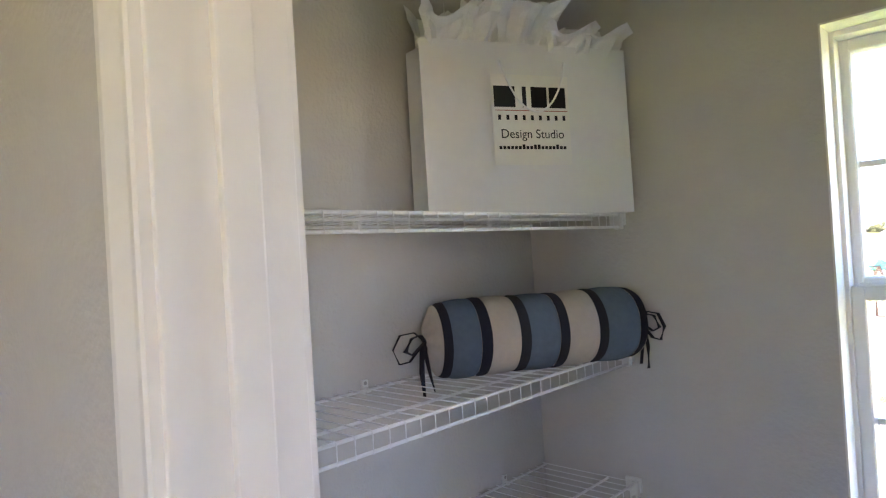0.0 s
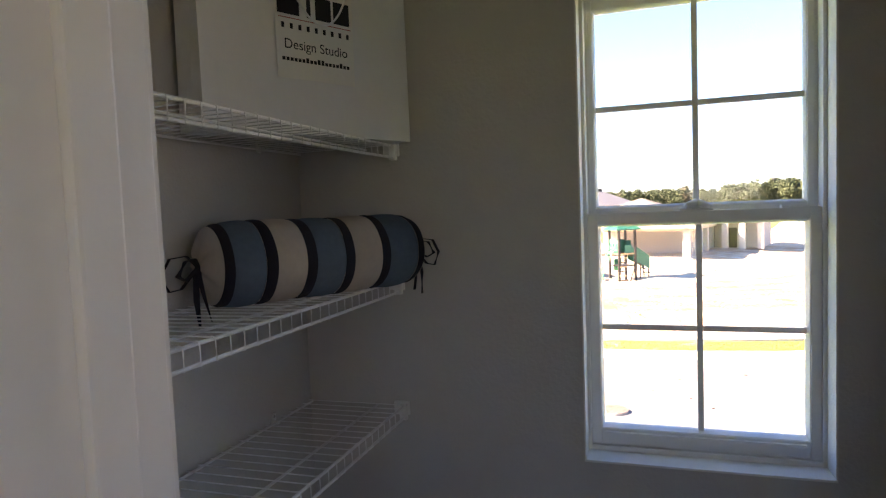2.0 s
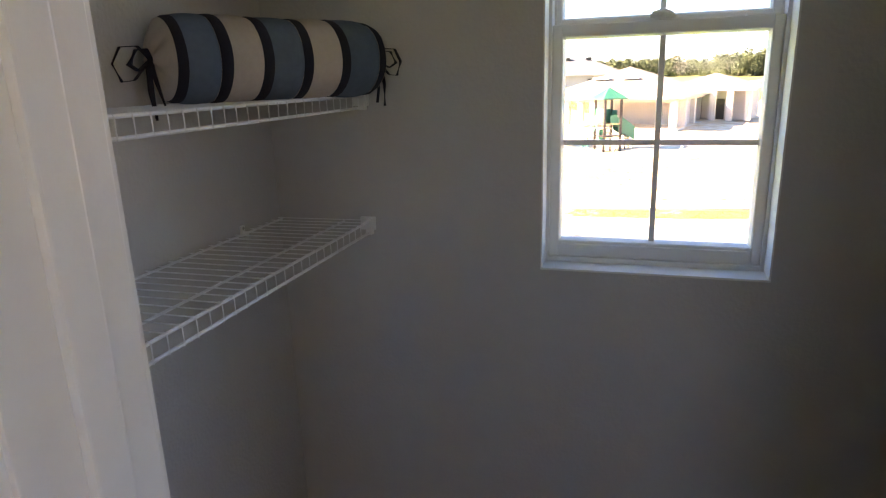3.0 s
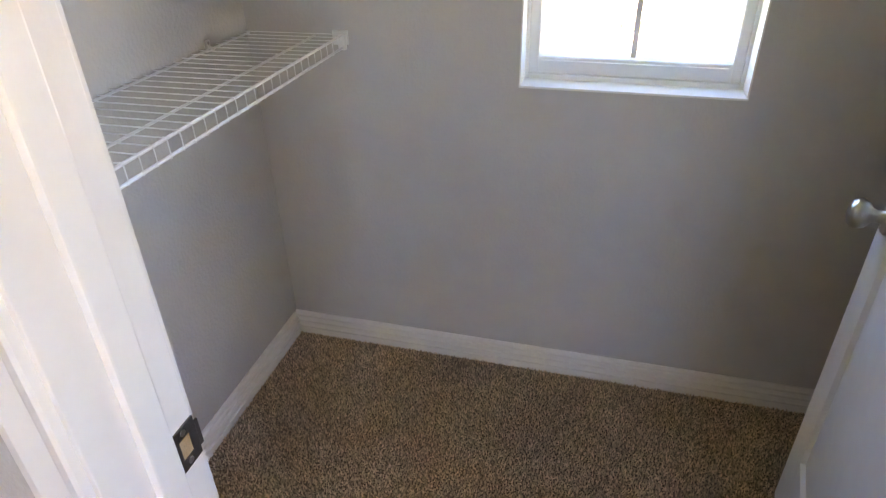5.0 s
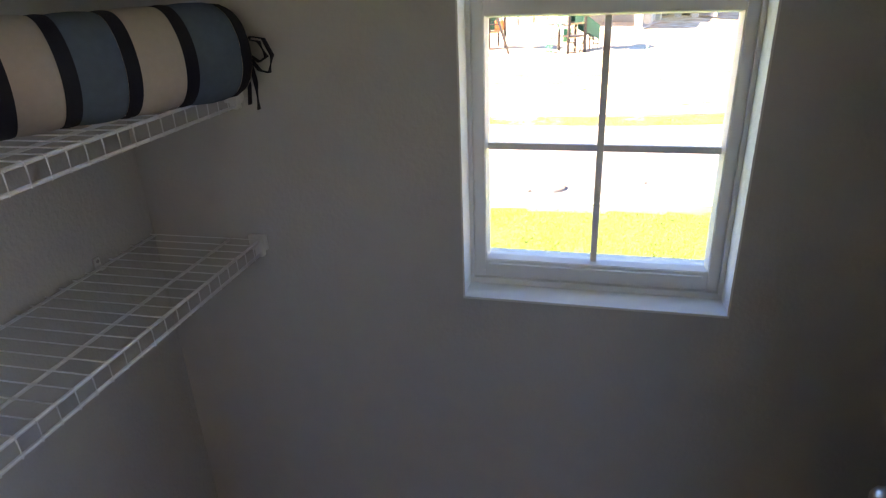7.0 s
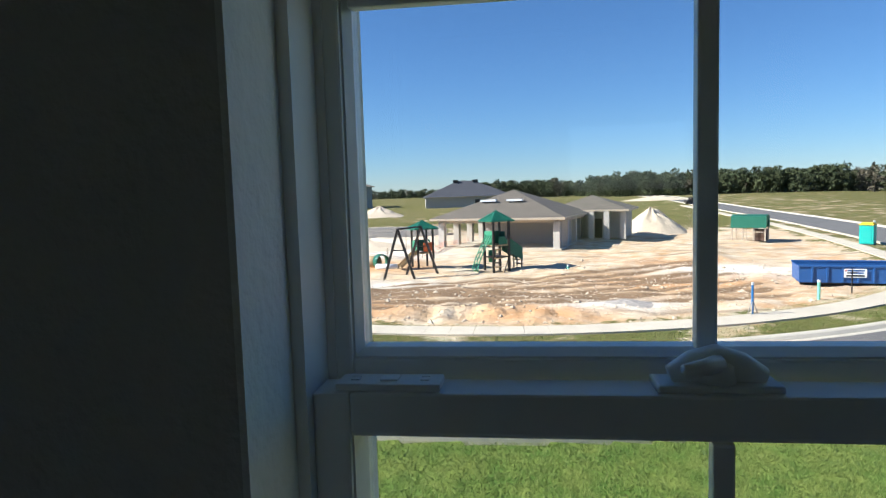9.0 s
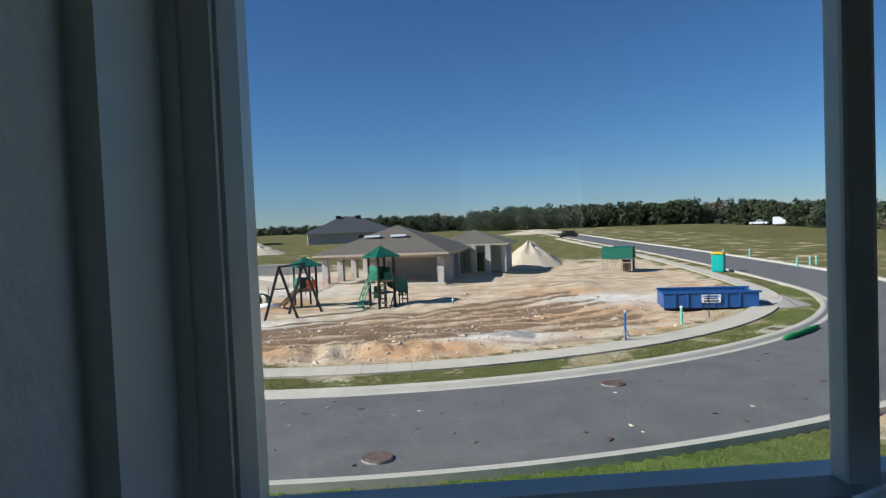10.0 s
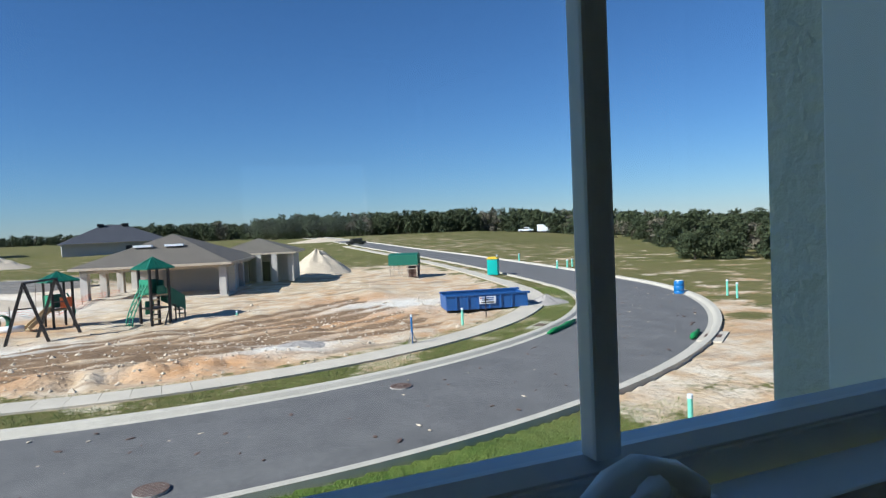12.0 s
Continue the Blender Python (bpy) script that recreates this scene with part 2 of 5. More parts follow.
def beam(bm, a, b, w, d=None):
    """A square bar from a to b."""
    a, b = Vector(a), Vector(b)
    v = b - a
    m = Matrix.Translation((a + b) / 2) @ v.to_track_quat("Z", "Y").to_matrix().to_4x4() @ Matrix.Diagonal((w, d or w, v.length, 1))
    bmesh.ops.create_cube(bm, size=1.0, matrix=m)
    return bm


def tube(bm, pts, r, seg=8, closed=False, flat=None):
    """A round (or flat) band swept along points."""
    pts = [Vector(p) for p in pts]
    rings, n = [], len(pts)
    for i, p in enumerate(pts):
        a = pts[i - 1] if (i or closed) else p
        b = pts[(i + 1) % n] if (i < n - 1 or closed) else p
        q = (b - a).to_track_quat("Z", "Y").to_matrix()
        rr = r[i] if isinstance(r, (list, tuple)) else r
        sx, sy = (rr, rr) if flat is None else (rr, rr * flat)
        rings.append([bm.verts.new(p + q @ Vector((sx * math.cos(k * math.tau / seg), sy * math.sin(k * math.tau / seg), 0))) for k in range(seg)])
    for i in range(n if closed else n - 1):
        A, B = rings[i], rings[(i + 1) % n]
        for k in range(seg):
            bm.faces.new((A[k], A[(k + 1) % seg], B[(k + 1) % seg], B[k]))
    if not closed:
        bm.faces.new(list(reversed(rings[0])))
        bm.faces.new(rings[-1])
    return bm


def lathe(bm, prof, seg=24, m=Matrix()):
    """Turns (radius, height) pairs round z."""
    rings = [[bm.verts.new(m @ Vector((r * math.cos(k * math.tau / seg), r * math.sin(k * math.tau / seg), z))) for k in range(seg)] for r, z in prof]
    for A, B in zip(rings, rings[1:]):
        for k in range(seg):
            bm.faces.new((A[k], A[(k + 1) % seg], B[(k + 1) % seg], B[k]))
    bm.faces.new(list(reversed(rings[0])))
    bm.faces.new(rings[-1])
    return bm


def extrude(bm, prof, a, b, up=(0, 0, 1), side=None):
    """Sweeps a closed profile of (out, up) pairs straight from a to b; out is to the left of the way when side is None."""
    a, b, up = Vector(a), Vector(b), Vector(up)
    out = Vector(side) if side else up.cross((b - a).normalized())
    A = [bm.verts.new(a + out * u + up * v) for u, v in prof]
    B = [bm.verts.new(b + out * u + up * v) for u, v in prof]
    k = len(prof)
    for i in range(k):
        bm.faces.new((A[i], A[(i + 1) % k], B[(i + 1) % k], B[i]))
    bm.faces.new(list(reversed(A)))
    bm.faces.new(B)
    bmesh.ops.recalc_face_normals(bm, faces=bm.faces)
    return bm


def structure(name, bm, material, label="", category="", smooth=False):
    return tagged(part(name, bm, material, None, smooth=smooth), label, category, "", "structure")


# ---- closet shell ----
WX0, WX1, WZ0, WZ1 = 0.740, 1.272, 0.908, 2.040   # window opening
DX0, DX1, DTOP = 0.555, 1.377, 2.045              # door opening
YS, YH = -1.135, -1.265                           # closet and bedroom faces of the door wall
EX = 1.78                                         # east wall
TOP = 2.44

bm = boxes(bmesh.new(), (-3.0, WX0, 0, 0.15, -0.3, 2.9), (WX1, 5.0, 0, 0.15, -0.3, 2.9), (WX0, WX1, 0, 0.15, -0.3, WZ0), (WX0, WX1, 0, 0.15, WZ1, 2.9))
structure("wall_north", bm, WALL, "greige painted wall with orange-peel texture around the window", "wall")
bm = boxes(bmesh.new(), (-3.0, WX0 + .010, 0.15, 0.25, -3.1, 2.9), (WX1 - .010, 5.0, 0.15, 0.25, -3.1, 2.9), (WX0 + .010, WX1 - .010, 0.15, 0.25, -3.1, WZ0 + .010), (WX0 + .010, WX1 - .010, 0.15, 0.25, WZ1 - .010, 2.9))
structure("wall_exterior", bm, STUCCO, "pale stucco outside face of the house wall", "wall")
structure("wall_west", box(-0.1, 0, YS, 0, 0, TOP), WALL, "greige painted closet wall behind the wire shelves", "wall")
structure("wall_east", box(EX, EX + 0.1, YS, 0, 0, TOP), WALL, "greige painted closet wall behind the door", "wall")
bm = boxes(bmesh.new(), (-1.6, DX0 - .018, YH, YS, 0, TOP), (DX1 + .018, 3.2, YH, YS, 0, TOP), (DX0 - .018, DX1 + .018, YH, YS, DTOP + .018, TOP))
structure("wall_south", bm, WALL, "painted wall with the closet doorway", "wall")
structure("ceiling", box(-1.7, 3.3, -4.3, 0, TOP, TOP + 0.1), CEIL, "white textured ceiling", "ceiling")
structure("floor", box(-1.7, 3.3, -4.3, 0, -0.12, 0), CARPET, "brown carpet on the closet and bedroom floor", "floor")
structure("wall_bedroom_west", box(-1.7, -1.6, -4.2, YH, 0, TOP), WALL, "painted bedroom wall", "wall")
# east and south walls are unseen; their openings are made up for the fill lamps
bm = boxes(bmesh.new(), (3.2, 3.3, -4.2, -3.3, 0, TOP), (3.2, 3.3, -2.2, YH, 0, TOP), (3.2, 3.3, -3.3, -2.2, 0, 1.0), (3.2, 3.3, -3.3, -2.2, 2.2, TOP))
structure("wall_bedroom_east", bm, WALL, "unseen bedroom wall with an opening added for a fill lamp", "wall")
bm = boxes(bmesh.new(), (-1.7, 1.25, -4.3, -4.2, 0, TOP), (2.15, 3.3, -4.3, -4.2, 0, TOP), (1.25, 2.15, -4.3, -4.2, 0, 1.1), (1.25, 2.15, -4.3, -4.2, 2.1, TOP))
structure("wall_bedroom_south", bm, WALL, "unseen bedroom wall with an opening added for a fill lamp", "wall")

# cut pile of the carpet, one small tuft beside the other
rng = np.random.default_rng(3)
def tufts(x0, x1, y0, y1, step, h):
    gx, gy = np.meshgrid(np.arange(x0, x1, step), np.arange(y0, y1, step))
    p = np.stack([gx.ravel(), gy.ravel()], 1)
    p += rng.uniform(-0.5, 0.5, p.shape) * step
    k = len(p)
    a = rng.uniform(0, 6.28, k)
    rad = step * rng.uniform(0.45, 0.75, k)
    v = np.zeros((k, 4, 3))
    for i in range(3):
        v[:, i, 0], v[:, i, 1] = p[:, 0] + rad * np.cos(a + i * 2.094), p[:, 1] + rad * np.sin(a + i * 2.094)
        v[:, i, 2] = 0.0005
    v[:, 3, :2] = p + rng.normal(0, step * 0.55, (k, 2))
    v[:, 3, 2] = h * rng.uniform(0.6, 1.15, k)
    base = np.arange(k)[:, None] * 4
    f = np.concatenate([base + np.array([[0, 1, 3]]), base + np.array([[1, 2, 3]]), base + np.array([[2, 0, 3]])])
    return v.reshape(-1, 3), f
v, f = tufts(0.012, EX, -1.25, -0.012, 0.0052, 0.011)
me = bpy.data.meshes.new("carpet_pile")
me.from_pydata(v.tolist(), [], f.tolist())
me.materials.append(PILE)
tagged(new("carpet_pile", me), "brown cut-pile carpet with mottled tufts", "carpet", "", "stuff")

# baseboards with a stepped profile
BB = [(0, 0), (0.015, 0), (0.015, 0.026), (0.0105, 0.028), (0.0105, 0.032), (0.0145, 0.034), (0.0145, 0.049), (0.0095, 0.052), (0.0095, 0.057), (0.0125, 0.059), (0.0115, 0.068), (0.006, 0.071), (0.006, 0.076), (0.0075, 0.079), (0.0045, 0.087), (0, 0.088)]
structure("baseboard_north", extrude(bmesh.new(), BB, (EX, 0, 0), (0, 0, 0), side=(0, -1, 0)), TRIM, "white stepped wooden baseboard", "baseboard")
structure("baseboard_west", extrude(bmesh.new(), BB, (0, YS, 0), (0, -0.0145, 0), side=(1, 0, 0)), TRIM, "white stepped wooden baseboard", "baseboard")
structure("baseboard_east", extrude(bmesh.new(), BB, (EX, YS, 0), (EX, -0.0145, 0), side=(-1, 0, 0)), TRIM, "white stepped wooden baseboard", "baseboard")
structure("baseboard_bedroom", extrude(bmesh.new(), BB, (DX0 - 0.064, YH, 0), (-1.6, YH, 0), side=(0, -1, 0)), TRIM, "white stepped wooden baseboard", "baseboard")

# ---- doorway ----
frame_ob = thing("door_frame", "white painted door frame with stop and moulded casing", "door frame", kind="structure")
part("jamb", box(DX0 - .018, DX0, YH, YS, 0, DTOP, bevel=.0015), TRIM, frame_ob)
part("jamb", box(DX1, DX1 + .018, YH, YS, 0, DTOP, bevel=.0015), TRIM, frame_ob)
part("head_jamb", box(DX0 - .018, DX1 + .018, YH, YS, DTOP, DTOP + .018), TRIM, frame_ob)
part("door_stop", box(DX0, DX0 + .011, YS - .078, YS - .041, 0, DTOP, bevel=.003), TRIM, frame_ob)
part("door_stop", box(DX1 - .011, DX1, YS - .078, YS - .041, 0, DTOP, bevel=.003), TRIM, frame_ob)
part("door_stop", box(DX0 + .011, DX1 - .011, YS - .078, YS - .041, DTOP - .011, DTOP, bevel=.003), TRIM, frame_ob)
CAS = [(0, 0), (0, 0.010), (0.004, 0.0125), (0.012, 0.0125), (0.016, 0.0105), (0.030, 0.0135), (0.044, 0.017), (0.053, 0.017), (0.057, 0.013), (0.057, 0)]
def casing(y, out, name):
    for x, s in ((DX0 - 0.006, -1), (DX1 + 0.006, 1)):
        prof = [(u * s, w * out) for u, w in CAS]
        b = bmesh.new()
        A = [b.verts.new((x + u, y + w, 0)) for u, w in prof]
        B = [b.verts.new((x + u, y + w, DTOP + 0.006)) for u, w in prof]
        for i in range(len(A)):
            b.faces.new((A[i], A[(i + 1) % len(A)], B[(i + 1) % len(A)], B[i]))
        b.faces.new(A)
        b.faces.new(B)
        bmesh.ops.recalc_face_normals(b, faces=b.faces)
        part(name, b, TRIM, frame_ob)
    b = bmesh.new()
    A = [b.verts.new((DX0 - .063, y + w * out, DTOP + .006 + u)) for u, w in CAS]
    B = [b.verts.new((DX1 + .063, y + w * out, DTOP + .006 + u)) for u, w in CAS]
    for i in range(len(A)):
        b.faces.new((A[i], A[(i + 1) % len(A)], B[(i + 1) % len(A)], B[i]))
    b.faces.new(A)
    b.faces.new(B)
    bmesh.ops.recalc_face_normals(b, faces=b.faces)
    part(name, b, TRIM, frame_ob)
casing(YH, -1, "casing")
casing(YS, 1, "casing")

# strike plate on the latch-side jamb: plate with a hole, wood seen behind, two screws, lip
strike = thing("strike_plate", "dark metal strike plate screwed to the white door jamb", "strike plate", (DX0, YS - .020, 0.838))
b = bmesh.new()
hw, hh, th = 0.020, 0.029, 0.0022
hx, hz = 0.009, 0.014
boxes(b, (0, th, -hw, -hx, -hh, hh), (0, th, hx, hw, -hh, hh), (0, th, -hx, hx, hz, hh), (0, th, -hx, hx, -hh, -hz))
tube(b, [(0.001, hw, z) for z in (-.017, .017)], 0.0016, 6)
boxes(b, (0, th, hw, hw + 0.006, -0.019, 0.019))
part("plate", b, STRIKE, strike)
part("latch_hole", box(0.0002, 0.0012, -hx, hx, -hz, hz), WOODH, strike, "bare wood in the latch hole")
for z in (0.0215, -0.0215):
    b = bmesh.new()
    lathe(b, [(0.0045, 0), (0.0042, 0.0008), (0.0015, 0.0012)], 14, Matrix.Translation((th, 0, z)) @ Matrix.Rotation(radians(90), 4, "Y"))
    part("screw", b, NICKEL, strike)

# ---- door leaf, standing open into the closet ----
LW, LT, LH = 0.795, 0.035, 2.025
door = tagged(new("door_1"), "white two-panel door standing open into the closet", "door", "", "structure")
door.matrix_world = pose(DX1 - 0.004, YS + 0.012, 0.016, 0, 0, 79.5)
# local: x along the leaf from the hinge, y across (0 the far face, +LT the face towards the doorway)
ST = 0.115
rails = [(0.0, 0.235), (0.88, 1.06), (LH - 0.115, LH)]
part("stile", box(0, ST, 0, LT, 0, LH, bevel=.002), TRIM, door)
part("stile", box(LW - ST, LW, 0, LT, 0, LH, bevel=.002), TRIM, door)
for a, c in rails:
    part("rail", box(ST, LW - ST, 0.0002, LT - .0002, a, c), TRIM, door)
for a, c in ((0.235, 0.88), (1.06, LH - 0.115)):
    b = boxes(bmesh.new(), (ST, LW - ST, 0.009, LT - .009, a, c))
    for y0, y1, s in ((LT - .009, LT - .002, 1), (0.009, 0.002, -1)):
        g = 0.028
        q = [(ST, a), (LW - ST, a), (LW - ST, c), (ST, c)]
        def ring(d, y):
            return [b.verts.new((x + (d if x < .4 else -d), y, z + (d if z == a else -d))) for x, z in q]
        R = [ring(0, LT - .0003 if s > 0 else .0003), ring(0.009, y0), ring(0.020, y0), ring(0.048, y1)]
        for A, B in zip(R, R[1:]):
            for k in range(4):
                b.faces.new((A[k], A[(k + 1) % 4], B[(k + 1) % 4], B[k]))
        b.faces.new(R[-1])
    bmesh.ops.recalc_face_normals(b, faces=b.faces)
    part("panel", b, TRIM, door)
for s, y in ((1, LT), (-1, 0)):
    b = bmesh.new()
    m = Matrix.Translation((LW - 0.058, y, 0.818)) @ Matrix.Rotation(radians(-90 * s), 4, "X")
    lathe(b, [(0.031, 0), (0.031, 0.004), (0.027, 0.009), (0.013, 0.011), (0.0115, 0.022), (0.014, 0.028), (0.024, 0.036), (0.0285, 0.047), (0.0275, 0.057), (0.020, 0.064), (0.008, 0.067)], 32, m)
    part("door_knob", b, NICKEL, door, "satin nickel round knob", smooth=True)
part("latch", box(LW, LW + 0.0015, 0.005, 0.030, 0.790, 0.846), NICKEL, door, "metal latch plate")
for z in (0.2, 1.0, 1.8):
    b = bmesh.new()
    rod(b, (-0.006, -0.004, z), (-0.006, -0.004, z + .09), 0.006, 12)
    part("hinge", b, NICKEL, door, "satin nickel hinge")

# ---- window ----
win = thing("window_1", "white single-hung vinyl window with grilles, closed", "window", kind="structure")
RV = 0.066
part("window_sill", box(WX0, WX1, -0.004, RV, WZ0, WZ0 + 0.006, bevel=.0015), VINYL, win, "white painted sill")
part("window_reveal", box(WX0, WX0 + 0.004, -.002, RV, WZ0 + .006, WZ1), REVEAL, win)
part("window_reveal", box(WX1 - 0.004, WX1, -.002, RV, WZ0 + .006, WZ1), REVEAL, win)
part("window_reveal", box(WX0 + .004, WX1 - .004, -.002, RV, WZ1 - .004, WZ1), REVEAL, win)
F0, F1 = WX0 + .012, WX1 - .012
# outer frame, stepped tracks
for x0, s in ((WX0, 1), (WX1, -1)):
    b = bmesh.new()
    prof = [(0, RV), (0.012, RV), (0.012, 0.112), (0.018, 0.112), (0.018, 0.118), (0.0145, 0.118), (0.0145, 0.150), (0, 0.150)]
    A = [b.verts.new((x0 + u * s, y, WZ0)) for u, y in prof]
    B = [b.verts.new((x0 + u * s, y, WZ1)) for u, y in prof]
    for i in range(len(A)):
        b.faces.new((A[i], A[(i + 1) % len(A)], B[(i + 1) % len(A)], B[i]))
    b.faces.new(A)
    b.faces.new(B)
    bmesh.ops.recalc_face_normals(b, faces=b.faces)
    part("window_frame", b, VINYL, win)
part("window_frame", box(F0, F1, RV, 0.150, WZ0, WZ0 + 0.018, bevel=.002), VINYL, win)
part("window_frame", box(F0, F1, RV, 0.150, WZ1 - 0.016, WZ1, bevel=.002), VINYL, win)

# outer lip of the frame, set back in the stucco opening
X0, X1, LIP = WX0 + .010, WX1 - .010, .007
for spec in ((X0, X0 + LIP, .151, .200, WZ0 + .010, WZ1 - .010), (X1 - LIP, X1, .151, .200, WZ0 + .010, WZ1 - .010), (X0 + LIP, X1 - LIP, .151, .200, WZ0 + .010, WZ0 + .024), (X0 + LIP, X1 - LIP, .151, .200, WZ1 - .024, WZ1 - .010)):
    part("outer_frame", box(*spec, bevel=.0015), VINYL, win)

def sash(name, x0, x1, z0, z1, gx0, gx1, gz0, gz1, y0, y1, ygl, mw):
    s = part(name, box(x0, gx0 - .006, y0, y1, z0, z1, bevel=.002), VINYL, win, "white vinyl sash")
    part("stile", box(gx1 + .006, x1, y0, y1, z0, z1, bevel=.002), VINYL, s)
    part("rail", box(gx0 - .006, gx1 + .006, y0 + .001, y1, z0, gz0 - .006, bevel=.002), VINYL, s)
    part("rail", box(gx0 - .006, gx1 + .006, y0 + .001, y1, gz1 + .006, z1, bevel=.002), VINYL, s)
    # glazing bead sloping to the glass
    b = bmesh.new()
    def ring(d, y):
        return [b.verts.new(p) for p in ((gx0 - d, y, gz0 - d), (gx1 + d, y, gz0 - d), (gx1 + d, y, gz1 + d), (gx0 - d, y, gz1 + d))]
    R = [ring(0.007, y1 - .001), ring(0.007, y0 + .003), ring(0.0045, y0 + .003), ring(0.0, ygl - .001), ring(0.0, y1 - .001)]
    for A, B in zip(R, R[1:] + R[:1]):
        for k in range(4):
            b.faces.new((A[k], A[(k + 1) % 4], B[(k + 1) % 4], B[k]))
    bmesh.ops.recalc_face_normals(b, faces=b.faces)
    part("glazing_bead", b, VINYL, s)
    cx, cz = (gx0 + gx1) / 2, (gz0 + gz1) / 2
    part("muntin", box(cx - mw / 2, cx + mw / 2, ygl - .012, ygl - .0006, gz0, gz1, bevel=.002), VINYL, s)
    part("muntin", box(gx0, cx - mw / 2, ygl - .012, ygl - .0006, cz - mw / 2, cz + mw / 2, bevel=.002), VINYL, s)
    part("muntin", box(cx + mw / 2, gx1, ygl - .012, ygl - .0006, cz - mw / 2, cz + mw / 2, bevel=.002), VINYL, s)
    g = part("pane", box(gx0 - .003, gx1 + .003, ygl, ygl + .003, gz0 - .003, gz1 + .003), GLASS, s, "clear glass pane")
    g.visible_shadow = False
    return s

upper = sash("upper_sash", WX0 + .0145, WX1 - .0145, 1.492, WZ1 - .016, 0.775, 1.234, 1.519, 1.994, 0.114, 0.142, 0.127, 0.0135)
lower = sash("lower_sash", WX0 + .012, WX1 - .012, WZ0 + .018, 1.501, 0.782, 1.232, 0.972, 1.468, 0.076, 0.110, 0.098, 0.0135)
part("lift_rail", box(0.785, 1.228, 0.069, 0.0765, 0.954, 0.960, bevel=.001), VINYL, lower)
# sash lock over the meeting rail
b = boxes(bmesh.new(), (0.966, 1.040, 0.080, 0.108, 1.5010, 1.5060), bevel=.002)
tube(b, [(0.976, 0.094, 1.5090), (0.990, 0.094, 1.5145), (1.003, 0.094, 1.5165), (1.018, 0.094, 1.5135), (1.032, 0.094, 1.5080)], [.006, .010, .012, .010, .006], 12)
lathe(b, [(0.012, 1.5060), (0.012, 1.5170), (0.009, 1.5200)], 20, Matrix.Translation((1.003, 0.092, 0)))
tube(b, [(1.003, 0.086, 1.5180), (0.992, 0.078, 1.5180), (0.980, 0.074, 1.5170)], [.006, .005, .004], 10)
part("sash_lock", b, PLAST, win, "white cam sash lock", smooth=True)
for x in (0.800, 1.215):
    part("tilt_latch", boxes(bmesh.new(), (x - .034, x + .034, 0.080, 0.104, 1.5010, 1.5060), (x - .006, x + .006, 0.086, 0.098, 1.5060, 1.5075), (x - .026, x - .020, 0.088, 0.096, 1.5055, 1.5066), (x + .020, x + .026, 0.088, 0.096, 1.5055, 1.5066), bevel=.0012), PLAST, win, "white plastic tilt latch")

# ---- wire shelves ----
SD, SY0, SY1 = 0.283, YS + 0.006, -0.010
def wire_shelf(z):
    s = thing("wire_shelf", "white coated wire shelf with a front lip fixed to the walls", "shelf", (0, 0, z), group="wire shelves")
    b = bmesh.new()
    rod(b, (SD, SY0, 0), (SD, SY1, 0), .0033)
    part("front_rod", b, WIRE, s)
    b = bmesh.new()
    rod(b, (SD + .001, SY0, -.030), (SD + .001, SY1, -.030), .0033)
    part("lip_rod", b, WIRE, s)
    for x in (0.012, 0.204):
        b = bmesh.new()
        rod(b, (x, SY0, -.0045), (x, SY1, -.0045), .0030)
        part("long_rod", b, WIRE, s)
    w = bmesh.new()
    tube(w, [(0.006, 0, 0.0005), (SD - .006, 0, 0.0025), (SD - .001, 0, 0.0035), (SD + .0035, 0, 0.001), (SD + .0042, 0, -.006), (SD + .0042, 0, -.033)], .0013, 6)
    first = part("cross_wire", w, WIRE, s)
    y = SY1 - 0.008
    first.location = (0, y, 0)
    while y > SY0 + .03:
        y -= 0.0345
        o = first.copy()
        scene.collection.objects.link(o)
        o.location = (0, y, 0)
    # end bracket at the window wall
    b = boxes(bmesh.new(), (SD - .030, SD + .012, -.012, -.001, -.026, 0.010), bevel=.003)
    boxes(b, (SD - .010, SD + .009, -.026, -.010, -.036, 0.004), bevel=.003)
    rod(b, (SD + .004, -.013, .002), (SD + .004, -.020, .002), .004, 12)
    part("end_bracket", b, PLAST, s, "white plastic end bracket")
    for yc in (-.187, -.63, -1.07):
        b = boxes(bmesh.new(), (0, .006, yc - .008, yc + .008, -.012, .016), (.006, .018, yc - .006, yc + .006, -.009, .0), bevel=.0015)
        k = part("wall_clip", b, PLAST, s, "white plastic wall clip")
        n = bmesh.new()
        lathe(n, [(.0042, 0), (.004, .001), (.001, .0016)], 12, Matrix.Translation((.006, yc, .009)) @ Matrix.Rotation(radians(90), 4, "Y"))
        part("screw", n, NICKEL, k)
    return s
Z1, Z2, Z3 = 1.691, 1.349, 1.021
for z in (Z1, Z2, Z3):
    wire_shelf(z)

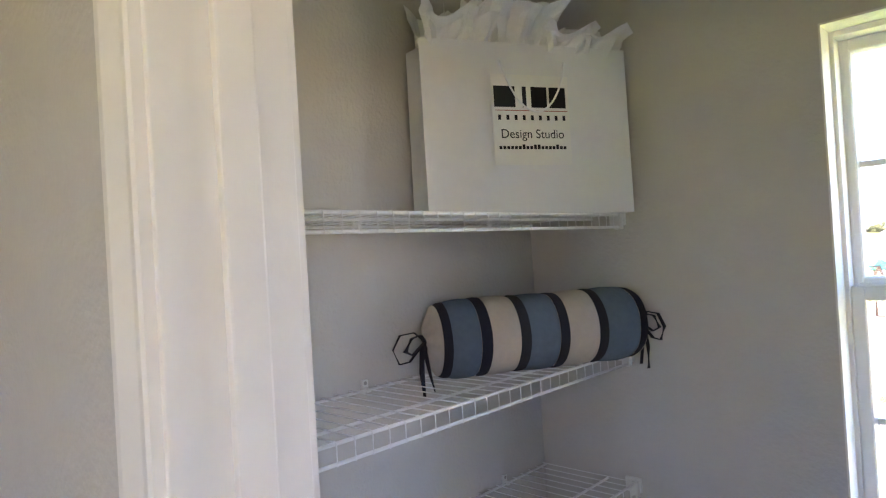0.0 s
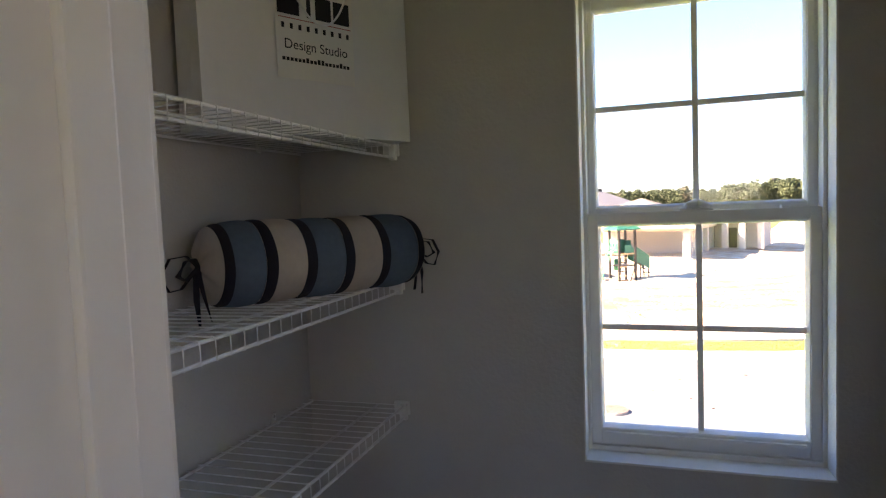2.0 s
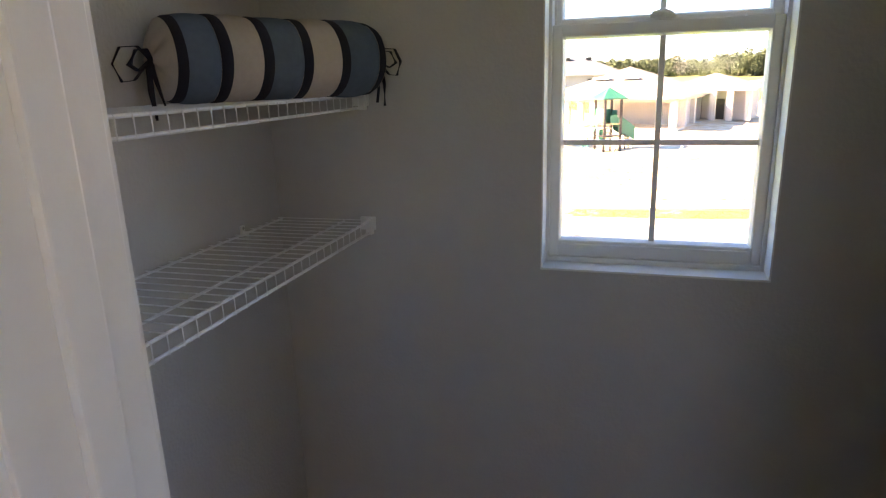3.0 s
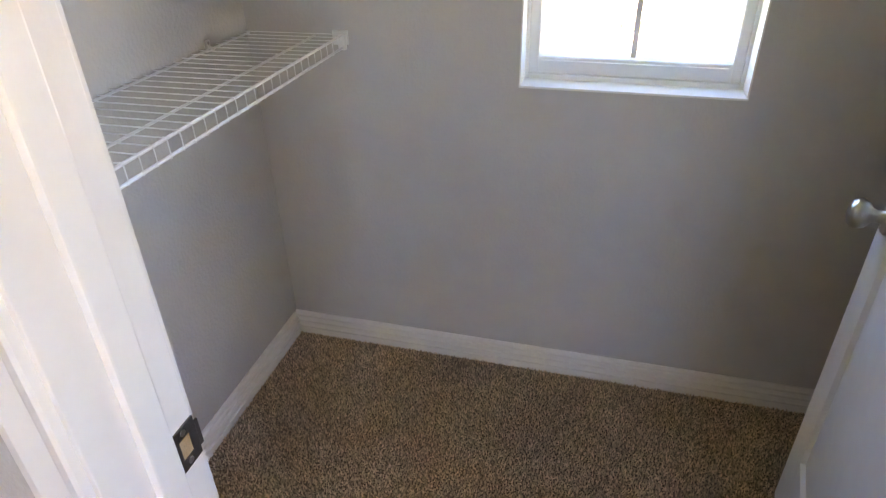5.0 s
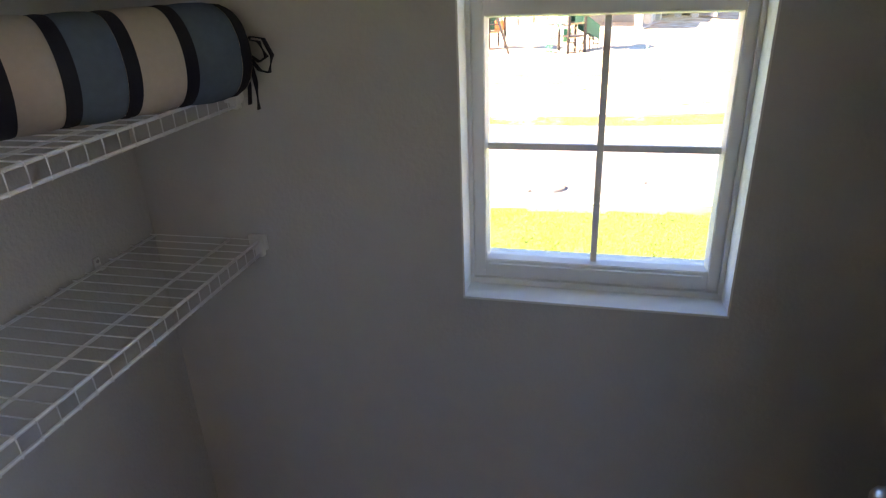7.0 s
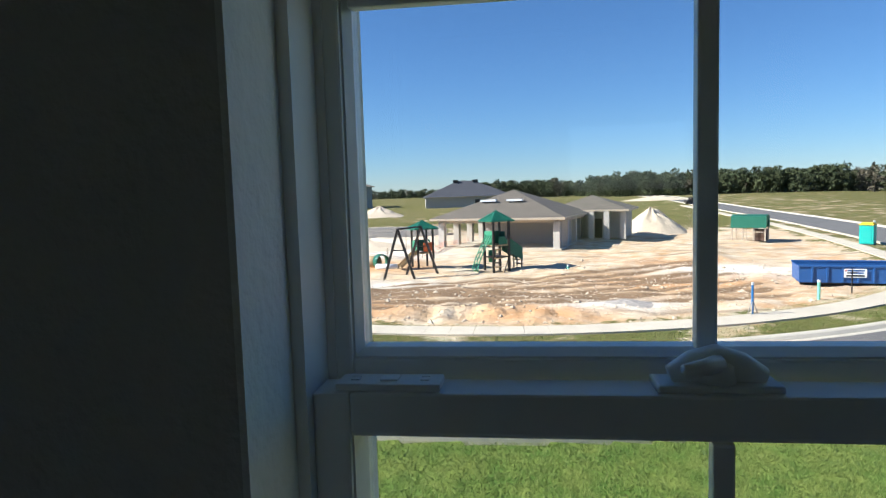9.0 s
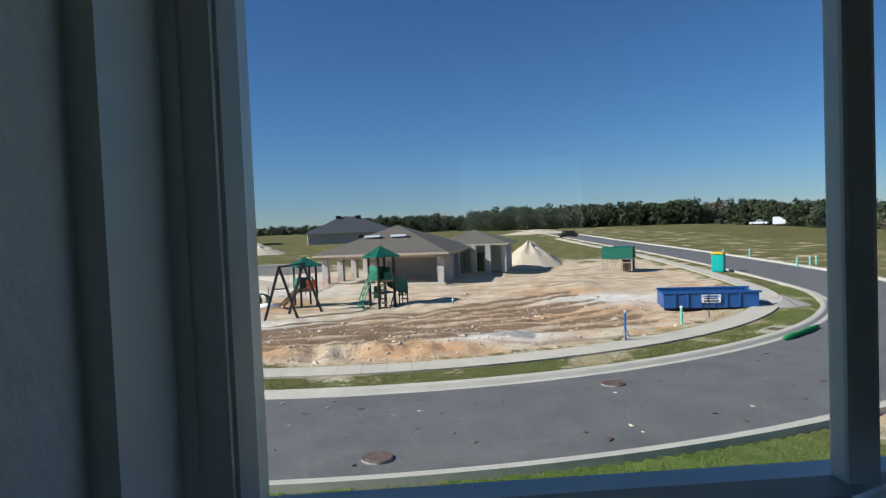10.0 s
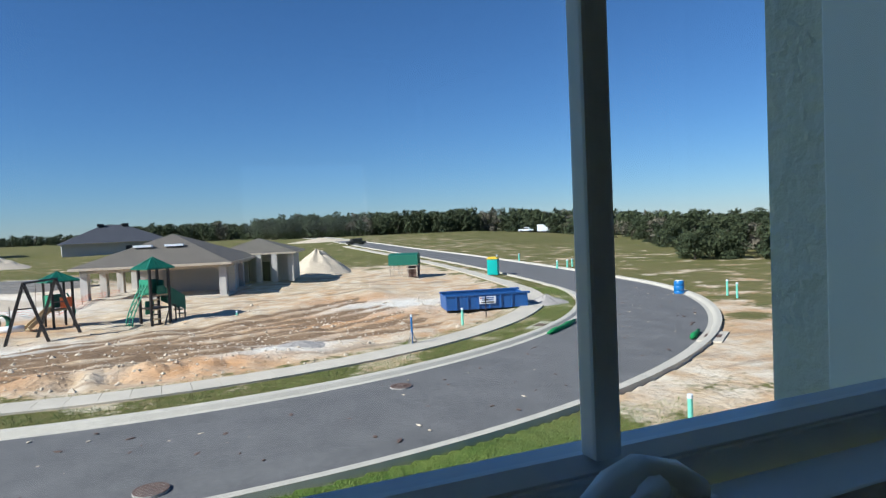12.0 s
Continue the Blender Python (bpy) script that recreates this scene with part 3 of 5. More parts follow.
# ---- shopping bag with tissue paper ----
def shopping_bag():
    W, D, H = 0.518, 0.105, 0.388
    ax, ay, bx, by = 0.112, -0.516, 0.345, -0.052
    yaw = math.degrees(math.atan2(by - ay, bx - ax))
    e = thing("shopping_bag", "white paper gift bag with sticker and rope handle, stuffed with tissue", "bag", (ax, ay, Z1 + .0045), yaw)
    # local: x along the front face, y into the shelf, z up
    T = 0.0012
    b = bmesh.new()
    nx, nz = 18, 12
    def sheet(fun, nu, nv):
        g = [[b.verts.new(fun(i / nu, j / nv)) for i in range(nu + 1)] for j in range(nv + 1)]
        for j in range(nv):
            for i in range(nu):
                b.faces.new((g[j][i], g[j][i + 1], g[j + 1][i + 1], g[j + 1][i]))
    def wob(u, v, s):
        return 0.0045 * noise.noise((u * 3 + s, v * 2.2, s)) * min(1, v * 3) * min(1, min(u, 1 - u) * 8)
    sheet(lambda u, v: Vector((u * W, wob(u, v, 1.3) + 0.004 * v, v * H)), nx, nz)
    sheet(lambda u, v: Vector((u * W, D + wob(u, v, 5.1) - 0.006 * v, v * H * 0.985)), nx, nz)
    for x, s in ((0, 1), (W, -1)):
        sheet(lambda u, v: Vector((x + s * 0.016 * (1 - abs(2 * u - 1)) * v, u * (D - .010 * v) + .004 * v, v * H * 0.99)), 2, nz)
    sheet(lambda u, v: Vector((u * W, v * D, 0)), 4, 2)
    o = part("bag_body", b, PAPER, e, "white glossy paper")
    sol = o.modifiers.new("thick", "SOLIDIFY")
    sol.thickness = T
    # sticker
    L0, L1, B0, B1 = 0.158, 0.352, 0.112, 0.315
    y = -0.0052
    part("sticker", box(L0, L1, y, y + .0006, B0, B1), STICKER, e, "cream square sticker with a shop's lettering")
    cx = (L0 + L1) / 2
    y -= 0.0005
    def mark(x0, x1, z0, z1, m=INK, nm="printed_mark"):
        part(nm, box(x0, x1, y, y + .0004, z0, z1), m, e)
    # shop name as plain shapes
    b = bmesh.new()
    zc, hh = 0.265, 0.0235
    def slab(p):
        vs = [b.verts.new((x, y, z)) for x, z in p]
        b.faces.new(vs)
    for x0, x1 in ((-.092, -.040), (-.022, -.012), (0.000, 0.040), (.046, .088)):
        slab([(cx + x0, zc - hh), (cx + x1, zc - hh), (cx + x1, zc + hh), (cx + x0, zc + hh)])
    part("printed_mark", b, INK, e, "black shop mark")
    mark(cx - .090, cx + .092, 0.2335, 0.2350, REDINK, "printed_rule")
    for k in range(9):
        x = cx - .084 + k * .0203
        mark(x, x + .0068, 0.2130, 0.2240)
    for k in range(18):
        x = cx - .085 + k * .0095
        mark(x, x + .0068, 0.1475, 0.1545 + (0.0035 if k in (6, 9, 10, 15) else 0))
    cu = bpy.data.curves.new("words", "FONT")
    cu.body, cu.size, cu.align_x = "Design Studio", 0.0285, "CENTER"
    tmp = bpy.data.objects.new("words", cu)
    scene.collection.objects.link(tmp)
    me = bpy.data.meshes.new_from_object(tmp.evaluated_get(bpy.context.evaluated_depsgraph_get()))
    bpy.data.objects.remove(tmp)
    me.transform(Matrix.Translation((cx, y, 0.1725)) @ Matrix.Rotation(radians(90), 4, "X"))
    me.materials.clear()
    me.materials.append(INK)
    w = new("printed_words", me)
    w.parent = e
    # rope handle hanging over the front
    hx0, hx1, hz = 0.182, 0.345, 0.348
    pts = []
    for k in range(25):
        u = k / 24
        x = hx0 + (hx1 - hx0) * u
        s = 4 * u * (1 - u)
        pts.append((x, -0.004 - 0.010 * s ** 0.4, hz - 0.118 * s ** 0.75))
    b = bmesh.new()
    tube(b, pts, 0.0024, 8)
    part("rope_handle", b, CORD, e, "white rope handle", smooth=True)
    # tissue paper: crumpled flaring sheets
    rs = random.Random(11)
    for cx0, ww, hh, lean in ((0.070, 0.105, 0.080, 0.00), (0.145, 0.11, 0.105, 0.015), (0.250, 0.125, 0.110, 0.02), (0.365, 0.115, 0.060, 0.01), (0.450, 0.105, 0.058, 0.02)):
        b = bmesh.new()
        n1, n2 = 12, 10
        ph = rs.uniform(0, 6)
        for side in (0, 1):
            g = []
            for j in range(n2 + 1):
                row = []
                v = j / n2
                for i in range(n1 + 1):
                    u = i / n1 * 2 - 1
                    fold = 0.020 * math.sin(u * 5 + ph + side) * v + 0.022 * noise.noise((u * 2 + ph, v * 3, side + ph))
                    yb = 0.026 + side * 0.045
                    row.append(b.verts.new((cx0 + u * ww * (0.35 + 0.35 * v) + lean * v + .012 * noise.noise((u * 3, v * 4, ph)),
                                            yb + fold - (0.050 * v * v if not side else -0.02 * v), H - 0.075 + (0.085 + hh) * v - (0.035 * max(0, v - .7) * 3 if not side else 0) + 0.014 * math.sin(u * 3 + ph * 2) * v)))
                g.append(row)
            for j in range(n2):
                for i in range(n1):
                    b.faces.new((g[j][i], g[j][i + 1], g[j + 1][i + 1], g[j + 1][i]))
        o = part("tissue_paper", b, TISSUE, e, "crumpled white tissue paper")
        o.modifiers.new("thick", "SOLIDIFY").thickness = 0.0006
    return e
shopping_bag()

# ---- bolster cushion ----
def bolster():
    A, B = Vector((0.092, -0.505)), Vector((0.330, -0.086))
    Rr, L = 0.083, (B - A).length
    e = thing("bolster_cushion", "striped slate blue and beige bolster cushion with navy bands and ties", "cushion", (A.x, A.y, Z2 + .0045 + Rr - .002), math.degrees(math.atan2(B.y - A.y, B.x - A.x)))
    cuts = [0.0, 0.020, 0.086, 0.112, 0.182, 0.207, 0.281, 0.305, 0.384, 0.408, 0.497, 0.521]
    k = L / 0.521
    cols = [NAVY, SLATE, NAVY, BEIGE, NAVY, SLATE, NAVY, BEIGE, NAVY, SLATE, NAVY]
    names = {NAVY: "band", SLATE: "blue_section", BEIGE: "beige_section"}
    def rad(x, a):
        end = min(x, L - x)
        base = Rr * (1 - 0.10 * math.exp(-end / 0.018))
        return base + 0.0022 * noise.noise((x * 9, math.cos(a) * 1.5, math.sin(a) * 1.5)) + 0.0016 * noise.noise((x * 30, math.cos(a) * 5, math.sin(a) * 5)) * math.exp(-end / 0.06)
    seg = 48
    for c, (x0, x1) in zip(cols, zip(cuts, cuts[1:])):
        x0, x1 = x0 * k, x1 * k
        b = bmesh.new()
        n = max(2, int((x1 - x0) / 0.008))
        rows = []
        for i in range(n + 1):
            x = x0 + (x1 - x0) * i / n
            bulge = (0.0026 if c is not NAVY else 0.0012) * math.sin(math.pi * i / n) ** 0.6 + (0.0008 if c is NAVY else 0)
            rows.append([b.verts.new((x, (rad(x, a) + bulge) * math.cos(a), (rad(x, a) + bulge) * math.sin(a))) for a in (q * math.tau / seg for q in range(seg))])
        for P, Q in zip(rows, rows[1:]):
            for q in range(seg):
                b.faces.new((P[q], Q[q], Q[(q + 1) % seg], P[(q + 1) % seg]))
        o = part(names[c], b, c, e, {NAVY: "navy band", SLATE: "slate blue cloth", BEIGE: "beige cloth"}[c], smooth=True)
    for x, s in ((0, -1), (L, 1)):
        b = bmesh.new()
        rows = []
        for i in range(9):
            u = i / 8
            r = rad(0, 0) * (1 - u) + 0.006 * u
            rows.append([b.verts.new((x + s * (0.020 * math.sin(u * 1.7) + 0.004 * math.cos(q * math.tau / seg * 9) * u * (1 - u) * 4), r * math.cos(q * math.tau / seg), r * math.sin(q * math.tau / seg))) for q in range(seg)])
        for P, Q in zip(rows, rows[1:]):
            for q in range(seg):
                f = (P[q], P[(q + 1) % seg], Q[(q + 1) % seg], Q[q])
                b.faces.new(f if s > 0 else f[::-1])
        b.faces.new(rows[-1])
        part("gathered_end", b, BEIGE, e, "gathered beige end", smooth=True)
        # bow of navy ribbon
        hub = Vector((x + s * 0.022, -0.006, 0))
        def ribbon(pts, w=0.0055):
            b2 = bmesh.new()
            tube(b2, [hub + 1.3 * Vector((s * p[0], p[1], p[2]) if s < 0 else (.18 * p[0], .3 * p[1] - .95 * p[0], p[2])) for p in pts], w, 8, flat=0.16)
            part("tie", b2, NAVY, e, "navy ribbon tie", smooth=True)
        ribbon([(0, 0, 0), (.020, -.010, .018), (.045, -.016, .016), (.058, -.018, -.006), (.048, -.016, -.030), (.030, -.012, -.028), (.012, -.006, -.010), (0, 0, 0)])
        ribbon([(0, 0, 0), (.012, -.018, .014), (.030, -.034, .012), (.042, -.036, -.008), (.028, -.026, -.016), (0, 0, 0)])
        ribbon([(0, 0, 0), (.010, -.016, -.012), (.014, -.024, -.045), (.012, -.026, -.084)])
        ribbon([(0, 0, 0), (.004, -.012, -.014), (.000, -.022, -.050), (-.006, -.024, -.078)])
    return e
bolster()


# ---- outside: terrain ----
INDOORS = {o.name for o in scene.objects}
GZ = -3.13
CX, CY = 0.5, 44.9                 # middle of the road's bend
R_IN, R_OUT = 27.0, 32.9           # road edges in the bend
R_MID = (R_IN + R_OUT) / 2


def road_line():
    """Middle of the road: the bend, then on into the distance, slowly turning. Rows of x, y, heading."""
    rows = []
    for k in range(-60, 76):
        a = radians(k)
        rows.append((CX + R_MID * math.sin(a), CY - R_MID * math.cos(a), a))
    x, y, a = rows[-1]
    s = 0.0
    while s < 300:
        a = radians(75 + 10 * min(1, max(0, s / 60)))
        x, y, s = x + math.cos(a), y + math.sin(a), s + 1
        rows.append((x, y, a))
    return np.array(rows)


ROAD = road_line()


def lateral(x, y):
    """Signed distance from the road's middle, positive towards the building plot."""
    x, y = np.atleast_1d(x), np.atleast_1d(y)
    out = np.empty(len(x))
    for i in range(0, len(x), 4000):
        dx, dy = x[i:i + 4000, None] - ROAD[None, :, 0], y[i:i + 4000, None] - ROAD[None, :, 1]
        k = np.argmin(dx * dx + dy * dy, axis=1)
        j = np.arange(len(k))
        out[i:i + 4000] = -dx[j, k] * np.sin(ROAD[k, 2]) + dy[j, k] * np.cos(ROAD[k, 2])
        far = np.hypot(dx[j, k], dy[j, k])
        out[i:i + 4000] = np.where(np.abs(out[i:i + 4000]) < far - 1.0, np.sign(out[i:i + 4000] + 1e-9) * far, out[i:i + 4000])
    return out


def step(v, a, b):
    t = np.clip((v - a) / (b - a), 0, 1)
    return t * t * (3 - 2 * t)


def lumps(x, y, scale, seed):
    """Smooth value noise for arrays."""
    r = np.random.default_rng(seed)
    g = r.random((64, 64))
    u, w = x / scale + 1000, y / scale + 1000
    i, j = np.floor(u).astype(int), np.floor(w).astype(int)
    fu, fw = u - i, w - j
    fu, fw = fu * fu * (3 - 2 * fu), fw * fw * (3 - 2 * fw)
    def at(a, b):
        return g[a % 64, b % 64]
    return (at(i, j) * (1 - fu) + at(i + 1, j) * fu) * (1 - fw) + (at(i, j + 1) * (1 - fu) + at(i + 1, j + 1) * fu) * fw - 0.5


def tracks(x, y):
    """Wheel tracks that sweep across the plot, in pairs."""
    t = np.zeros_like(x)
    for base, slope, bend in ((27.0, .18, .012), (29.2, .26, .014), (30.6, .22, .011), (33.5, .42, .010), (25.8, .10, .010)):
        for k in (0, 1.7):
            d = (y - (base + slope * x + bend * x * x + k + .5 * np.sin(x * .35 + base))) / (1 + abs(slope))
            t = np.maximum(t, np.exp(-(d / .34) ** 2) * (x > -16) * (x < 13))
    return t


def height(x, y, lat=None):
    x, y = np.atleast_1d(np.asarray(x, float)), np.atleast_1d(np.asarray(y, float))
    lat = lateral(x, y) if lat is None else lat
    r = np.hypot(x, y)
    az = np.degrees(np.arctan2(x, y))
    z = GZ + 2.1 * step(r, 65, 235) * (1 - step(az, 24, 38))
    z = z + 1.0 * step(y, 70.2, 71.2) * (1 - step(x, -7, -2))
    plot = step(lat, 6.8, 8.5) * (1 - step(r, 100, 160))
    z = z + plot * (0.42 * lumps(x, y, 7.0, 1) + 0.24 * lumps(x, y, 2.1, 2) + 0.16 * lumps(x, y, 0.8, 3) - 0.05)
    other = step(-lat, 3.9, 6.0) * step(r, 9, 14) * (1 - step(r, 100, 160))
    z = z + other * (0.15 * lumps(x, y, 5.0, 4) + 0.06 * lumps(x, y, 1.2, 5) - 0.03)
    z = z - 0.07 * tracks(x, y) * plot
    rough = np.exp(-((x + 0.5) / 5.0) ** 2 - ((y - 24.3) / 1.3) ** 2)
    z = z + plot * rough * (0.5 * lumps(x, y, 0.9, 11) + 0.35 * lumps(x, y, 0.45, 12) + 0.1)
    z = z - 0.10 * (np.abs(lat) < 3.5) * 1.0 + 0.05 * ((lat > 3.6) & (lat < 6.8))
    return z


def hz(x, y):
    return float(height(x, y)[0])


def ground():
    az = np.concatenate([np.arange(-46, 86, 0.34), np.arange(86, 314, 4.0)])
    rr = [0.0]
    r = 2.0
    while r < 3500:
        rr.append(r)
        r *= 1.018 if r < 130 else 1.06
    rr = np.array(rr[1:])
    A, Rr = np.meshgrid(np.radians(az), rr)
    x, y = (0.8 + Rr * np.sin(A)).ravel(), (Rr * np.cos(A)).ravel()
    lat = lateral(x, y)
    z = height(x, y, lat)
    n, m = len(rr), len(az)
    i, j = np.meshgrid(np.arange(n - 1), np.arange(m), indexing="ij")
    a, b = i * m + j, i * m + (j + 1) % m
    f = np.stack([a, a + m, b + m, b], -1).reshape(-1, 4)
    me = bpy.data.meshes.new("ground")
    me.from_pydata(np.stack([x, y, z], 1).tolist(), [], f.tolist())
    me.materials.append(SOIL)
    r = np.hypot(x, y)
    # grass: none on the plot, thin on the verge, full on the field; lush lawn by the house
    g = np.where(lat > 0, 0.12 + 0.65 * step(y, 64, 82), 0.80)
    g = np.where((lat > 2.9) & (lat < 6.6), 0.62, g)
    g = g + 0.30 * ((lat > 6.4) & (lat < 7.6)) 
    lush = (lat < -2.8) * (1 - step(x + 0.5 * y, 11, 18))
    g = np.where((lat < -2.8) & (lat > -26), 0.66 + 0.55 * lush - 0.36 * step(x + 0.3 * y, 13, 17) * (1 - step(x, 22, 34)), g)
    g = np.clip(g, 0, 1.3)
    clay = np.zeros_like(x)
    for bx, by, br in ((9.5, 33, 6), (-9, 43, 5), (2, 24.2, 3.2), (12.5, 41, 4), (-5, 25.5, 3)):
        clay = np.maximum(clay, np.exp(-((x - bx) ** 2 + ((y - by) * 1.3) ** 2) / br ** 2))
    pale = np.zeros_like(x)
    for bx, by, br in ((5.2, 26.3, 2.6), (-10, 52, 7), (-6, 33, 4), (14, 37, 5), (-18, 64, 12)):
        pale = np.maximum(pale, np.exp(-((x - bx) ** 2 + ((y - by) * 1.4) ** 2) / br ** 2))
    for nm, v in (("grass", g), ("lush", lush * 1.0), ("clay", clay), ("pale", pale), ("track", tracks(x, y) * (lat > 6.8))):
        at = me.attributes.new(nm, "FLOAT", "POINT")
        at.data.foreach_set("value", v.astype(np.float32))
    me.shade_smooth()
    return tagged(new("ground", me), "sandy building plot with tyre tracks, grass field and green lawn", "ground", "", "structure")


ground()


def ribbon(name, d0, d1, prof, material, k0, k1, label, category, stride=1, up=0.0):
    """A strip along the road between two side distances, with a cross profile of (share, height)."""
    rows = ROAD[k0:k1:stride]
    b = bmesh.new()
    last = None
    for x, y, a in rows:
        zz = hz_line(x, y)
        cur = [b.verts.new((x - math.sin(a) * (d0 + (d1 - d0) * u), y + math.cos(a) * (d0 + (d1 - d0) * u), zz + h + up)) for u, h in prof]
        if last:
            for p in range(len(cur) - 1):
                b.faces.new((last[p], cur[p], cur[p + 1], last[p + 1]))
        last = cur
    bmesh.ops.recalc_face_normals(b, faces=b.faces)
    for f in b.faces:
        if f.normal.z < 0:
            f.normal_flip()
    return structure(name, b, material, label, category, smooth=False)


def hz_line(x, y):
    r, az = math.hypot(x, y), math.degrees(math.atan2(x, y))
    return GZ + 2.1 * float(step(r, 65, 235)) * (1 - float(step(az, 24, 38)))


HALF = (R_OUT - R_IN) / 2
ribbon("road", -HALF, HALF, [(0, 0.0), (0.5, 0.04), (1, 0.0)], ASPH, 0, len(ROAD), "grey asphalt street bending round the plot", "road")
KP = [(0, -0.02), (0.0, 0.0), (0.35, 0.012), (0.55, 0.11), (0.7, 0.135), (1, 0.135), (1, -0.1)]
ribbon("kerb_inner", HALF - 0.02, HALF + 0.55, KP, KERB, 0, len(ROAD), "pale concrete kerb and gutter", "kerb")
ribbon("kerb_outer", -HALF + 0.02, -HALF - 0.55, KP, KERB, 0, len(ROAD), "pale concrete kerb and gutter", "kerb")

# pavement of single slabs with open joints
pave = thing("pavement", "pale concrete pavement of separate slabs beside the verge", "pavement", kind="structure")
S0, S1 = R_MID - 24.7, R_MID - 23.5
for k in range(4, len(ROAD) - 200, 2):
    b = bmesh.new()
    ends = []
    for t in (0.007, 0.993):
        i0 = int(k + 2 * t)
        w = k + 2 * t - i0
        x, y, a = ROAD[i0] * (1 - w) + ROAD[min(i0 + 1, len(ROAD) - 1)] * w
        zz = hz_line(x, y)
        ends.append([(x - math.sin(a) * d, y + math.cos(a) * d, zz + h) for d, h in ((S0, 0.0), (S0, 0.115), (S1, 0.125), (S1, 0.0))])
    A, B = [[b.verts.new(p) for p in e] for e in ends]
    for p in range(4):
        b.faces.new((A[p], A[(p + 1) % 4], B[(p + 1) % 4], B[p]))
    b.faces.new(A)
    b.faces.new(B)
    bmesh.ops.recalc_face_normals(b, faces=b.faces)
    part("slab", b, CONC, pave)

# ---- outside: things on the ground ----
def manhole(x, y):
    e = thing("manhole_cover", "rusty cast iron manhole cover in the asphalt", "manhole cover", (x, y, GZ + 0.052), group="manhole covers")
    b = bmesh.new()
    lathe(b, [(0.33, -0.05), (0.33, 0.004), (0.29, 0.006)], 32)
    part("ring", b, GRAVEL, e)
    b = bmesh.new()
    for i in range(-3, 4):
        w = math.sqrt(0.28 ** 2 - (i * 0.075) ** 2)
        boxes(b, (-w, w, i * .075 - .024, i * .075 + .024, 0, 0.012))
    for r0, r1 in ((0.285, 0.325),):
        lathe(b, [(r1, 0), (r1, .010), (r0, .010), (r0, .0)], 32)
        bmesh.ops.delete(b, geom=[f for f in b.faces if len(f.verts) == 32], context="FACES_ONLY")
    part("cover_ribs", b, IRON, e)
manhole(0.35, 12.8)
manhole(7.0, 17.4)


def pyramid_roof(w, h, over, z, material, parent, name="roof", ribs=0, ribmat=None):
    b = bmesh.new()
    q = w / 2 + over
    base = [b.verts.new((sx * q, sy * q, z)) for sx, sy in ((-1, -1), (1, -1), (1, 1), (-1, 1))]
    low = [b.verts.new((sx * q, sy * q, z - .07)) for sx, sy in ((-1, -1), (1, -1), (1, 1), (-1, 1))]
    top = b.verts.new((0, 0, z + h))
    for k in range(4):
        b.faces.new((base[k], base[(k + 1) % 4], top))
        b.faces.new((low[k], low[(k + 1) % 4], base[(k + 1) % 4], base[k]))
    b.faces.new(low[::-1])
    r = part(name, b, material, parent, "green ribbed roof")
    if ribs:
        for k in range(4):
            m = Matrix.Rotation(k * math.pi / 2, 3, "Z")
            for i in range(ribs + 1):
                u = -1 + 2 * i / ribs
                s = 1 - abs(u)
                p0, p1 = m @ Vector((u * q, -q, z + .01)), m @ Vector((u * q * (1 - s) if s < 1 else 0, -q * (1 - s), z + h * s + .01))
                b = bmesh.new()
                if (p1 - p0).length > 0.05:
                    beam(b, p0, p1, 0.05, 0.03)
                    part("roof_rib", b, ribmat or material, r)
                else:
                    b.free()
    return r


